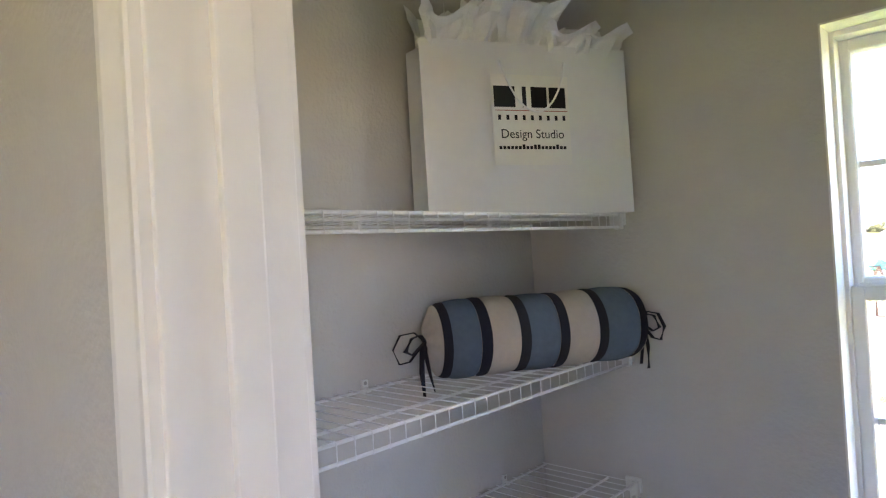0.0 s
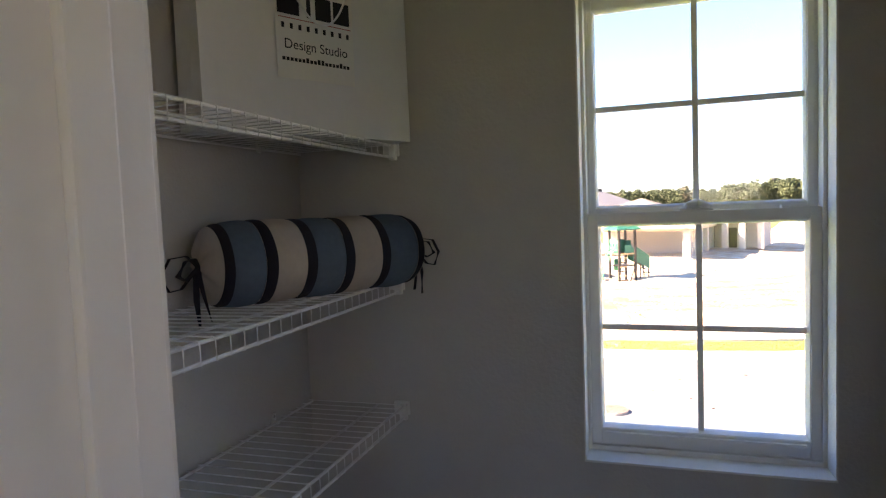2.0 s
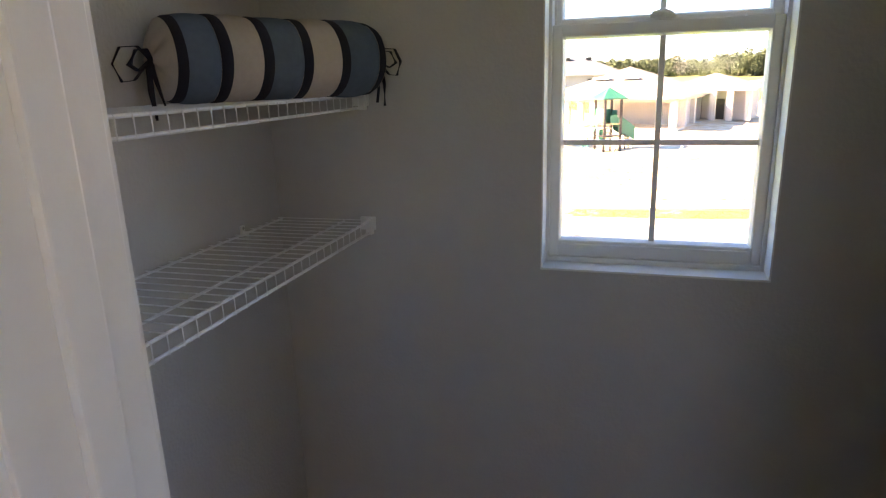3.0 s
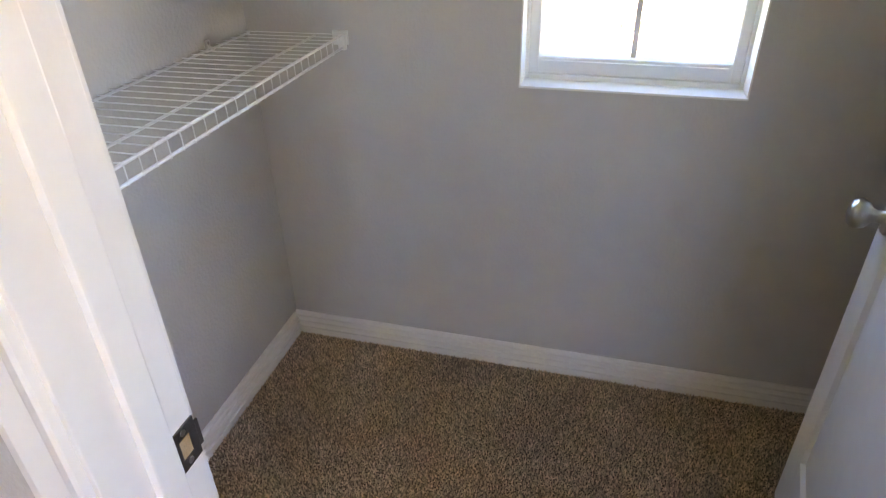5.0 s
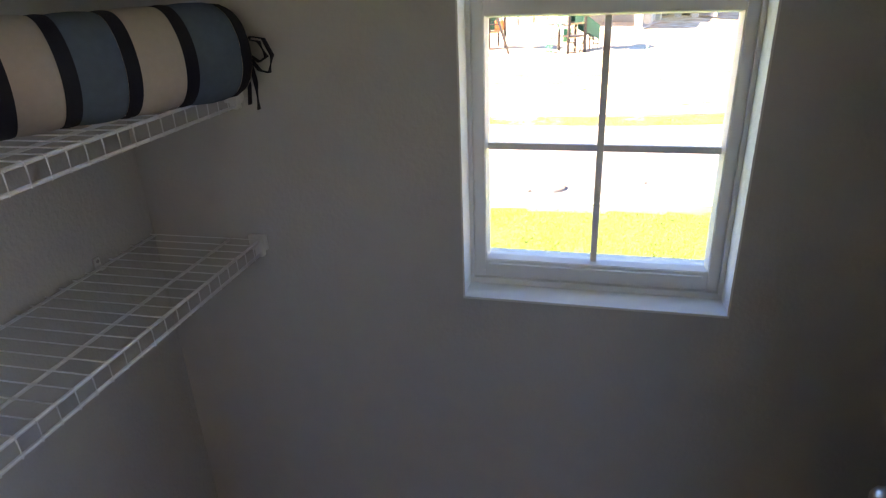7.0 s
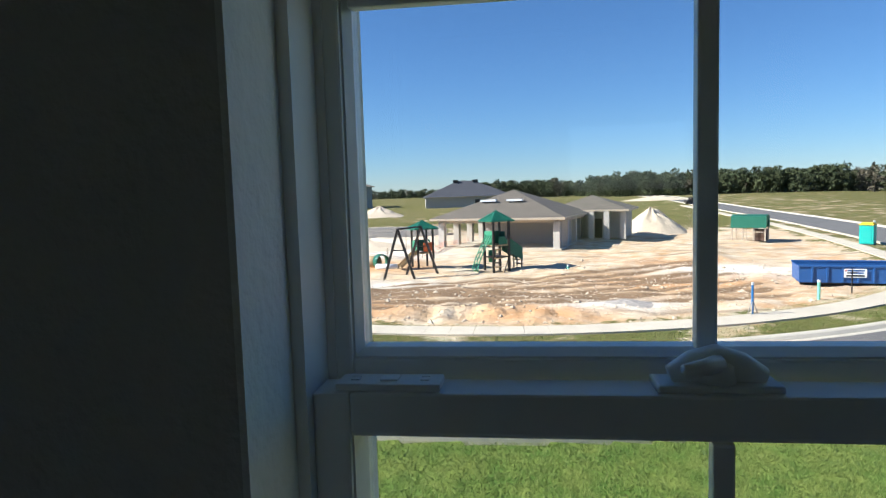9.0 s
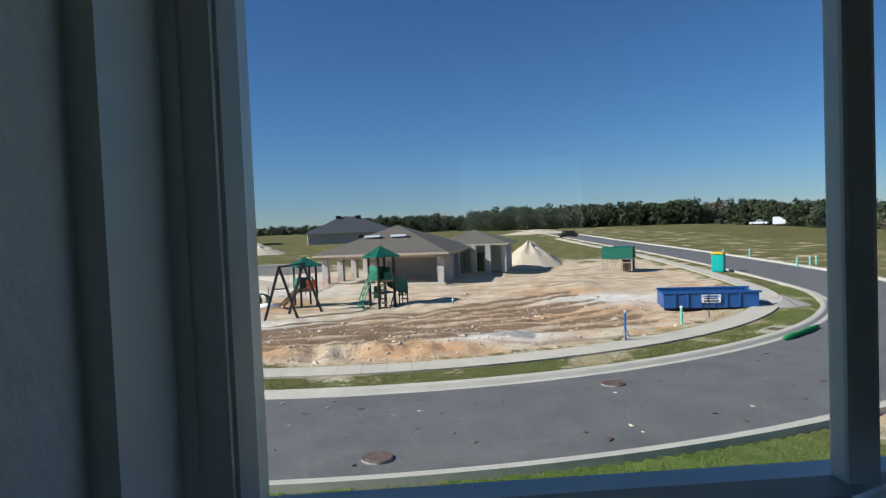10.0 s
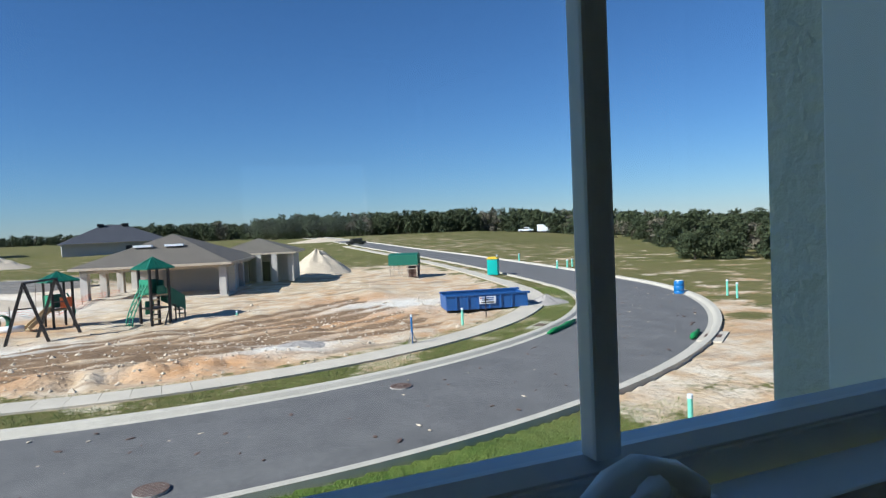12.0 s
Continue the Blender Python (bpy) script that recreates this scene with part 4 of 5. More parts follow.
def play_tower():
    x, y = 0.1, 40.4
    e = thing("play_tower", "green and brown playground tower with climber and slide panels", "play tower", (x, y, hz(x, y) - .05), 32)
    e.scale = (.93, .93, .93)
    a = 0.62
    for sx in (-1, 1):
        for sy in (-1, 1):
            part("post", boxes(bmesh.new(), (sx * a - .075, sx * a + .075, sy * a - .075, sy * a + .075, -.2, 3.72), bevel=.02), DARKST, e)
    pyramid_roof(1.34, 0.72, 0.27, 3.70, GREENP, e, ribs=6)
    part("deck", box(-a, a, -a, a, 1.95, 2.04), TAN, e, "tan deck")
    part("deck", box(-a, a, -a, a, 1.15, 1.22), DARKST, e)
    for (x0, x1, y0, y1, z0, z1, m) in ((-a, a, a - .03, a + .03, 2.05, 2.95, GREENP), (-a - .03, -a + .03, -a, a, 2.05, 3.0, GREENL), (a - .03, a + .03, -.1, a, 2.05, 2.9, GREENP), (-.2, .32, -a - .03, -a + .03, 2.05, 2.6, GREENP), (-.3, .3, a - .02, a + .02, .75, 1.6, GREENL)):
        part("panel", box(x0, x1, y0, y1, z0, z1, bevel=.02), m, e, "green plastic panel")
    # slide sides to the right
    for yy in (-.34, .34):
        b = bmesh.new()
        pts = [(a, 2.35), (a + .25, 2.45), (1.9, 1.75), (1.9, .85), (a, 1.55)]
        F = [b.verts.new((px, yy - .025, pz)) for px, pz in pts]
        G = [b.verts.new((px, yy + .025, pz)) for px, pz in pts]
        b.faces.new(F)
        b.faces.new(G[::-1])
        for k in range(5):
            b.faces.new((F[k], F[(k + 1) % 5], G[(k + 1) % 5], G[k]))
        bmesh.ops.recalc_face_normals(b, faces=b.faces)
        part("slide_side", b, GREENP, e, "green plastic slide side")
    for k in range(5):
        u = k / 5
        part("stair_tread", box(a + .1 + .25 * k, a + .36 + .25 * k, -.32, .32, 1.75 - .3 * k, 1.81 - .3 * k), DARKST, e)
    for yy in (-.3, .3):
        for xx in (1.2, 1.85):
            b = bmesh.new()
            rod(b, (xx, yy, -.15), (xx, yy, 1.2), .045)
            part("leg", b, DARKST, e)
    b = bmesh.new()
    rod(b, (.1, -a - .1, .0), (.62, -a, 1.2), .04)
    part("brace", b, DARKST, e)
    # climbing loops
    for s in (-.35, .0, .35):
        b = bmesh.new()
        tube(b, [(-1.75, s, 0), (-1.7, s, .6), (-1.45, s + .1, 1.1), (-1.3, s - .08, 1.6), (-1.0, s, 2.1), (-.75, s, 2.5), (-.62, s, 2.75)], .04, 8)
        part("climber_rail", b, GREENL, e, "light green climbing rail", smooth=True)
    for z, xx in ((.35, -1.73), (.75, -1.64), (1.15, -1.44), (1.55, -1.31), (1.95, -1.08), (2.3, -.88)):
        b = bmesh.new()
        tube(b, [(xx, -.38, z), (xx - .08, -.15, z + .12), (xx - .08, .15, z - .08), (xx, .38, z)], .035, 8)
        part("climber_rung", b, GREENL, e, smooth=True)
    for k in range(6):
        part("ladder_step", box(-.62, -.1, -a - .32 + .05 * k, -a - .06 + .05 * k, .2 + .3 * k, .27 + .3 * k), TAN if k % 2 else DARKST, e)
play_tower()


def play_house():
    x, y = -5.0, 42.3
    e = thing("play_house", "small playground tower with a green roof and tan slide", "play tower", (x, y, hz(x, y) - .05), 30)
    a = 0.55
    for sx in (-1, 1):
        for sy in (-1, 1):
            part("post", box(sx * a - .06, sx * a + .06, sy * a - .06, sy * a + .06, -.2, 2.75, bevel=.015), DARKST, e)
    pyramid_roof(1.2, .55, .28, 2.72, GREENP, e, ribs=4)
    part("deck", box(-a, a, -a, a, 1.0, 1.08), TAN, e)
    part("panel", box(-a, a, a - .03, a + .03, 1.1, 1.9, bevel=.02), GREENP, e)
    part("panel", box(-a - .03, -a + .03, -a, a, 1.1, 1.9, bevel=.02), GREENL, e)
    part("panel", box(-.15, a, -a - .03, -a + .03, 1.15, 1.75, bevel=.02), ORANGE, e, "orange activity panel")
    for sy in (-.24, .24):
        b = bmesh.new()
        beam(b, (-.55, sy - .2, 1.25), (-1.9, sy - .5, .25), .05, .22)
        part("slide_side", b, TAN, e)
    b = bmesh.new()
    beam(b, (-.55, -.2, 1.1), (-1.9, -.5, .15), .45, .04)
    part("slide_bed", b, TAN, e)
    b = bmesh.new()
    tube(b, [(.9, .3, 0), (1.0, .3, .8), (.8, .3, 1.5), (.6, .3, 1.9)], .05, 8)
    part("climber_rail", b, GREENL, e)
play_house()


def swing_frame():
    e = thing("swing_frame", "dark brown steel A-frame swing stand on sand", "swing", (0, 0, 0))
    t0, t1 = Vector((-5.65, 36.5, GZ + 2.8)), Vector((-4.65, 39.2, GZ + 2.8))
    b = bmesh.new()
    rod(b, t0 - (t1 - t0) * .03, t1 + (t1 - t0) * .03, .055, 12)
    part("top_beam", b, DARKST, e)
    for t, ft in ((t0, ((-6.6, 36.5), (-4.7, 36.5))), (t1, ((-5.7, 39.3), (-3.6, 39.1)))):
        for fx, fy in ft:
            b = bmesh.new()
            beam(b, (fx, fy, hz(fx, fy) - .1), t, .14)
            part("leg", b, DARKST, e)
        b = bmesh.new()
        m0, m1 = (Vector((*ft[0], GZ)) * .45 + t * .55), (Vector((*ft[1], GZ)) * .45 + t * .55)
        beam(b, m0, m1, .06)
        part("cross_bar", b, DARKST, e)
    for u in (.35, .62):
        p = t0.lerp(t1, u)
        b = bmesh.new()
        rod(b, p, p - Vector((0.05, 0, 2.0)), .012, 6)
        part("chain", b, IRON, e)
swing_frame()


def tube_slide():
    x, y = -8.6, 42.8
    e = thing("tube_slide_part", "loose tan plastic slide tubes lying on the sand", "slide tube", (x, y, hz(x, y) + .38), -15)
    def pipe(pts, r, m, nm):
        b = bmesh.new()
        seg = 20
        tube(b, pts, r, seg)
        caps = [f for f in b.faces if len(f.verts) == seg]
        bmesh.ops.delete(b, geom=caps, context="FACES_ONLY")
        o = part(nm, b, m, e, smooth=True)
        o.modifiers.new("thick", "SOLIDIFY").thickness = .04
    pipe([(-1.6, 0, 0), (-.8, .05, .02), (0, -.1, .02), (.5, -.3, .05)], .42, TAN, "tube")
    pipe([(.75, -.5, .1), (1.25, -.9, .1)], .5, GREENP, "tube_collar")
    pipe([(.9, -1.3, -.2), (2.4, -1.0, -.2)], .2, WHITEP, "white_tube")
tube_slide()


def hip_roof(b, x0, x1, y0, y1, z, h, over):
    x0, x1, y0, y1 = x0 - over, x1 + over, y0 - over, y1 + over
    w, d = x1 - x0, y1 - y0
    if w >= d:
        r0, r1 = (x0 + d / 2, (y0 + y1) / 2), (x1 - d / 2, (y0 + y1) / 2)
    else:
        r0, r1 = ((x0 + x1) / 2, y0 + w / 2), ((x0 + x1) / 2, y1 - w / 2)
    B = [b.verts.new(p) for p in ((x0, y0, z), (x1, y0, z), (x1, y1, z), (x0, y1, z))]
    T = [b.verts.new((*r0, z + h)), b.verts.new((*r1, z + h))]
    if w >= d:
        fs = ((B[0], B[1], T[1], T[0]), (B[1], B[2], T[1]), (B[2], B[3], T[0], T[1]), (B[3], B[0], T[0]))
    else:
        fs = ((B[0], B[1], T[0]), (B[1], B[2], T[1], T[0]), (B[2], B[3], T[1]), (B[3], B[0], T[0], T[1]))
    for f in fs:
        b.faces.new(f)
    b.faces.new(B[::-1])
    bmesh.ops.recalc_face_normals(b, faces=b.faces)
    return r0, r1


def pavilion():
    x, y = -4.9, 54.8
    e = thing("pavilion", "unfinished concrete block pavilion with brown shingle hip roof", "pavilion", (x, y, GZ), -17.2)
    e.scale = (.895, .895, .895)
    W, D, E = 11.4, 11.5, 2.78
    part("floor_slab", box(-.5, W + .5, -.5, D + 9, -.3, .12), CONC, e)
    for px, py in ((0, 0), (W, 0), (0, 3.9), (0, 7.8), (0, D), (W, 3.6), (W, 7.4)):
        c = part("column", box(px - .3, px + .3, py - .3, py + .3, .1, E, bevel=.015), BLOCKP, e)
        for z in (.5, .9, 1.3, 1.7, 2.1, 2.5):
            part("block_joint", box(px - .304, px + .304, py - .304, py + .304, z, z + .02), BLOCK, c)
    part("beam", box(-.3, W + .3, -.3, .3, E - .28, E), FASCIA, e)
    part("beam", box(-.3, .3, .3, D, E - .28, E), FASCIA, e)
    part("beam", box(W - .3, W + .3, .3, D, E - .28, E), FASCIA, e)
    part("ceiling_board", box(-.6, W + .6, -.6, D + .6, E, E + .06), FASCIA, e)
    part("wall", box(5.6, W - .3, 5.2, 5.5, .1, E), BLOCK, e)
    part("wall", box(5.6, 5.9, 5.5, D, .1, E), BLOCK, e)
    part("wall", box(W - .3, W, 5.2, 6.4, .1, E), BLOCK, e)
    part("wall", box(0, W, D - .15, D + .15, .1, E), BLOCK, e)
    b = bmesh.new()
    hip_roof(b, 0, W, 0, D, E + .2, 2.65, .95)
    r = part("roof", b, SHINGLE, e, "brown shingle hip roof")
    q = .95
    for spec in ((-q, W + q, -q, -q + .04, E, E + .21), (-q, -q + .04, -q + .04, D + q, E, E + .21), (W + q - .04, W + q, -q + .04, D + q, E, E + .21)):
        part("fascia", box(*spec), FASCIA, r)
    for u in (3.2, 5.9):
        part("skylight", box(u, u + 1.6, 2.35, 2.75, E + 1.72, E + 1.92), WHITEP, r, "white ridge vent")
    # rear wing
    part("wing_wall", box(9.2, 15.8, D + 1.5, D + 1.8, .1, E + .35), BLOCK, e)
    part("wing_wall", box(15.5, 15.8, D + 1.8, D + 8, .1, E + .35), BLOCK, e)
    part("wing_wall", box(9.2, 9.5, D + .15, D + 8, .1, E + .35), BLOCK, e)
    # the wall is not cut; dark slabs paint the shade inside two doorways
    for u in (10.2, 12.4):
        part("doorway_shade", box(u, u + 1.0, D + 1.47, D + 1.5, .12, 2.2), SHADEGLS, e, "dark slab painted as the shade in a doorway")
    for px, py in ((14.2, D - .5), (15.8, D + .2), (12.6, D - .5)):
        part("column", box(px - .28, px + .28, py - .28, py + .28, .1, E + .3, bevel=.015), BLOCKP, e)
    b = bmesh.new()
    hip_roof(b, 8.0, 15.9, D - .2, D + 8, E + .45, 1.55, .6)
    part("wing_roof", b, SHINGLE, e, "brown shingle hip roof")
    part("fascia", box(7.4, 16.5, D - .8, D - .76, E + .28, E + .47), FASCIA, e)
    part("fascia", box(16.46, 16.5, D - .76, D + 8.5, E + .28, E + .47), FASCIA, e)
pavilion()


def far_house(x, y, rz, w, d, hwall, hroof, wallm, roofm, label, wins):
    z = min(hz(x, y), hz(x + 5, y)) - .2
    e = thing("house", label, "house", (x, y, z), rz)
    part("wall", box(-w / 2, w / 2, 0, d, 0, hwall + .2), wallm, e)
    b = bmesh.new()
    hip_roof(b, -w / 2, w / 2, 0, d, hwall + .2, hroof, .6)
    r = part("roof", b, roofm, e)
    for u in (-.12, .12):
        part("roof_vent", box(u * w - .7, u * w + .5, d * .42, d * .5, hwall + hroof - .1, hwall + hroof + .45), DARKST, r)
    part("fascia", box(-w / 2 - .6, w / 2 + .6, -.62, -.58, hwall, hwall + .22), FASCIA, r)
    # no holes in the wall: dark slabs carry the shade of the windows
    for u, z0, ww, hh in wins:
        k = part("window", box(u - ww / 2, u + ww / 2, -.03, 0, z0, z0 + hh), SHADEGLS, e, "dark slab painted as the shade in a window opening")
        part("frame", box(u - ww / 2 - .1, u + ww / 2 + .1, -.05, -.03, z0 - .12, z0), wallm, k)
far_house(-7.8, 140, 8, 19, 15, 3.3, 3.6, BLOCK, SHINGLD, "unfinished block house with dark shingle roof", ((2.0, 1.2, 1.1, 1.6),))
far_house(-37, 146, 16, 12, 11, 5.2, 2.0, GREYHS, SHINGLE, "grey two-storey house with brown roof far off", ((3.6, .2, 2.2, 2.2), (-3, 3.2, 1.2, 1.2), (1, 3.2, 1.2, 1.2)))

# retaining wall behind the plot, block by block
rw = thing("retaining_wall", "low grey block retaining wall at the back of the plot", "retaining wall", (0, 0, 0))
mesh0 = None
for row in range(5):
    for k in range(52):
        x = -59 + k * 1.02 + (row % 2) * .51
        if mesh0 is None:
            mesh0 = part("block", box(-.505, .505, -.2, .2, 0, .285, bevel=.02), BLOCK, rw)
            o = mesh0
        else:
            o = new("block", mesh0.data)
            o.parent = rw
        o.location = (x, 70 + .02 * row, GZ - .2 + .3 * row)


def roll_off():
    a, bp = Vector((14.6, 31.0)), Vector((19.0, 29.8))
    L = (bp - a).length
    e = thing("dumpster", "long blue steel roll-off dumpster with a white sign", "dumpster", (a.x, a.y, hz(a.x, a.y) - .04), math.degrees(math.atan2(bp.y - a.y, bp.x - a.x)))
    D, H = 2.2, 0.92
    part("front_side", box(.06, L - .06, 0, .06, .18, H, bevel=.01), BLUESK, e)
    part("back_side", box(.06, L - .06, D - .06, D, .18, H, bevel=.01), BLUESK, e)
    part("end", box(0, .06, 0, D, .18, H, bevel=.01), BLUESK, e)
    part("end", box(L - .06, L, 0, D, .18, H, bevel=.01), BLUESK, e)
    part("floor_plate", box(.06, L - .06, .06, D - .06, .18, .3), IRON, e)
    part("top_rail", box(-.04, L + .12, -.06, .08, H, H + .1, bevel=.02), BLUESK, e)
    part("top_rail", box(-.04, L + .12, D - .08, D + .06, H, H + .1, bevel=.02), BLUESK, e)
    k = .55
    while k < L - .3:
        part("rib", box(k - .04, k + .04, -.07, 0, .2, H, bevel=.01), BLUESK, e)
        k += .62
    for yy in (.5, D - .5):
        part("skid", box(.1, L - .1, yy - .1, yy + .1, .0, .18), DARKST, e)
    s = part("sign", box(L * .40, L * .60, -.085, -.072, .46, .86), WHITEP, e, "white sign with unreadable lettering")
    for z0, x0, x1, m in ((.74, .43, .58, BLUESK), (.74, .41, .425, REDINK), (.63, .45, .57, BLUESK), (.50, .42, .58, INK)):
        part("sign_bar", box(L * x0, L * x1, -.09, -.085, z0, z0 + .075), m, s)
    for u in (.3, .5, .7):
        b = bmesh.new()
        bmesh.ops.create_icosphere(b, subdivisions=2, radius=.35, matrix=Matrix.Translation((L * u, D * .5, .5)) @ Matrix.Diagonal((1.6, 1, .7, 1)))
        for v in b.verts:
            v.co += Vector((0, 0, .15 * noise.noise(v.co * 3)))
        part("rubble", b, GRAVEL, e)
roll_off()


def toilet():
    x, y = 27.9, 50.2
    e = thing("portable_toilet", "teal portable toilet with a yellow roof", "portable toilet", (x, y, hz(x, y) - .05), -40)
    e.scale = (.78, .78, .78)
    part("body", box(-.6, .6, -.6, .6, .12, 1.95, bevel=.03), TEAL, e)
    part("skid", box(-.65, .65, -.65, .65, 0, .12), DARKST, e)
    part("door", box(-.42, .42, -.63, -.6, .2, 1.85, bevel=.01), TEAL, e)
    part("roof", boxes(bmesh.new(), (-.66, .66, -.66, .66, 1.95, 2.05), (-.5, .5, -.5, .5, 2.05, 2.2), bevel=.03), YELLOW, e)
    part("vent_pipe", rod(bmesh.new(), (.4, .4, 2.0), (.4, .4, 2.4), .05), WHITEP, e)
toilet()


def shelter():
    x, y = 21.8, 56.8
    e = thing("frame_shelter", "timber frame with a green tarpaulin roof over pallets", "shelter", (x, y, hz(x, y) - .05), -30)
    w, d = 2.6, 1.6
    for px in (-w / 2, -w / 6, w / 6, w / 2):
        for py in (-d / 2, d / 2):
            part("post", box(px - .05, px + .05, py - .05, py + .05, 0, 1.2), FASCIA, e)
    part("rail", box(-w / 2, w / 2, -d / 2 - .05, -d / 2, .75, .83), FASCIA, e)
    b = bmesh.new()
    extrude(b, [(-d / 2 - .15, 0), (-d / 2 - .02, 1.0), (0, 1.12), (d / 2 + .02, 1.0), (d / 2 + .15, 0), (d / 2, 0), (0, .95), (-d / 2, 0)], (-w / 2 - .1, 0, 1.15), (w / 2 + .1, 0, 1.15), side=(0, 1, 0))
    part("tarpaulin", b, GREENP, e, "green tarpaulin")
    part("crate", box(.3, 1.3, -.5, .5, 0, 1.0, bevel=.02), IRON, e, "brown crate")
shelter()


def mound(name, x, y, r, h, material, label, seed, sx=1.0, sy=1.0, peak=1.3):
    b = bmesh.new()
    n, m = 26, 44
    z0 = hz(x, y) - .15
    rows = []
    for i in range(n + 1):
        u = i / n
        rows.append([])
        for k in range(m):
            a = k * math.tau / m
            gully = 0.10 * math.sin(a * 9 + seed) * u * (1 - u) * 2 + .12 * noise.noise((math.cos(a) * 2.2, math.sin(a) * 2.2, u * 3 + seed))
            rr = u * r * (1 + .18 * noise.noise((math.cos(a) * 1.5, math.sin(a) * 1.5, seed)))
            rows[-1].append(b.verts.new((x + rr * math.cos(a) * sx, y + rr * math.sin(a) * sy, z0 + h * max(0, (1 - u ** (1 / peak * 1.15))) * (1 + gully * .8) + .12 * h * noise.noise((rr * math.cos(a) * 1.3, rr * math.sin(a) * 1.3, seed)) * (1 - u))))
    for A, B in zip(rows, rows[1:]):
        for k in range(m):
            b.faces.new((A[k], B[k], B[(k + 1) % m], A[(k + 1) % m]))
    bmesh.ops.remove_doubles(b, verts=b.verts, dist=.0005)
    bmesh.ops.recalc_face_normals(b, faces=b.faces)
    return tagged(part(name, b, material, smooth=True), label, "heap")
mound("sand_heap", 16.9, 72.6, 4.3, 2.8, DIRTP, "tall pale sand heap with gullies", 2.0, peak=1.0)
mound("dirt_heap", -12.5, 55.5, 4.0, 1.2, DIRTP, "low pale dirt heap on the plot", 4.0, 1.6, 1)
mound("dirt_heap", -17.0, 52.0, 3.5, 1.0, DIRTP, "low pale dirt heap on the plot", 7.0, 1.5, 1)
mound("gravel_heap", -27.0, 104.0, 5.0, 2.2, GRAVEL, "grey gravel heap far off", 5.0)
mound("gravel_heap", -21.0, 106.0, 5.0, 1.9, DIRTP, "pale gravel heap far off", 6.0)
mound("gravel_heap", 20.6, 30.4, 1.6, .7, GRAVEL, "grey gravel heap beside the dumpster", 9.0)
mound("rubble_heap", 5.6, 26.2, 1.5, .35, GRAVEL, "low heap of grey rubble on sand", 3.0, 1.4, 1)
mound("sand_heap", 41, 176, 5, 1.3, DIRTP, "pale sand heap in the far field", 8.0, 2.2, 1)


def pipe_stub(x, y, h, r=.06, m=None, label="mint green PVC pipe stub standing in the ground"):
    e = thing("pipe_stub", label, "pipe", (x, y, hz(x, y) - .05), group="pipe stubs")
    b = bmesh.new()
    lathe(b, [(r, 0), (r, h), (r * .8, h), (r * .8, h - .05)], 12)
    part("pipe", b, m or MINT, e)
    b = bmesh.new()
    lathe(b, [(r * 1.15, h - .02), (r * 1.15, h + .06), (r * .9, h + .07)], 12)
    part("cap", b, WHITEP, e)
for x, y, h in ((13.5, 26.7, .8), (4.6, 40.0, .3), (11.2, 10.3, .85), (30.3, 26.4, .9), (29.7, 25.2, .85), (36, 52, .9), (37.2, 52, .8), (38.5, 53, .8), (40, 66, .9), (38.6, 69, .8)):
    pipe_stub(x, y, h, .06 if y < 50 else .09)
pipe_stub(9.6, 23.2, 1.2, .04, BARREL, "dark blue marker post propped on a tripod")
st = thing("post_tripod", "grey props round the base of the marker post", "tripod", (9.6, 23.2, hz(9.6, 23.2) - .03))
for k in range(3):
    b = bmesh.new()
    rod(b, (.22 * math.cos(k * 2.1), .22 * math.sin(k * 2.1), 0), (.04 * math.cos(k * 2.1), .04 * math.sin(k * 2.1), .55), .018, 6)
    part("prop", b, GRAVEL, st)
pst = thing("stake", "thin dark stake beside the dumpster", "stake", (15.6, 28.3, hz(15.6, 28.3) - .05))
part("stick", box(-.02, .02, -.02, .02, 0, 1.1), DARKST, pst)
part("stick", box(-.2, .2, -.02, .02, .9, .95), DARKST, pst)

bar = thing("barrel", "blue plastic barrel on the grass", "barrel", (29.2, 29.0, hz(29.2, 29.0) - .03))
b = bmesh.new()
lathe(b, [(.27, 0), (.29, .08), (.30, .28), (.285, .3), (.30, .32), (.30, .6), (.285, .62), (.30, .64), (.28, .86), (.24, .9)], 24)
part("drum", b, BARREL, bar, smooth=True)
b = bmesh.new()
lathe(b, [(.22, .9), (.22, .93), (.19, .94)], 24)
part("lid", b, WHITEP, bar)


def silt_sock(pts, label):
    e = thing("silt_sock", label, "silt sock", (0, 0, 0))
    b = bmesh.new()
    tube(b, [(x, y, GZ + .09) for x, y in pts], [.07 if i in (0, len(pts) - 1) else .11 + .025 * math.sin(i * 2.1) for i in range(len(pts))], 10)
    part("sock", b, SILT, e, smooth=True)
silt_sock([(CX + 27.2 * math.sin(radians(a)), CY - 27.2 * math.cos(radians(a))) for a in (32.8, 34, 35.2, 36.4, 37.6, 38.8, 40)], "green mesh silt sock lying in the gutter")
silt_sock([(CX + 32.7 * math.sin(radians(a)), CY - 32.7 * math.cos(radians(a))) for a in (34.2, 35, 36, 37.2)], "green mesh silt sock lying in the gutter")
for a, rr in ((37.0, 26.1), (35.6, 33.35)):
    s = thing("drain_inlet", "pale concrete storm drain inlet slab at the kerb", "drain inlet", (CX + rr * math.sin(radians(a)), CY - rr * math.cos(radians(a)), GZ), a)
    part("slab", box(-1.1, 1.1, -.45, .45, -.1, .06, bevel=.02), CONC, s)
    part("lid", box(-.3, .3, -.3, .3, .06, .075), IRON, s)

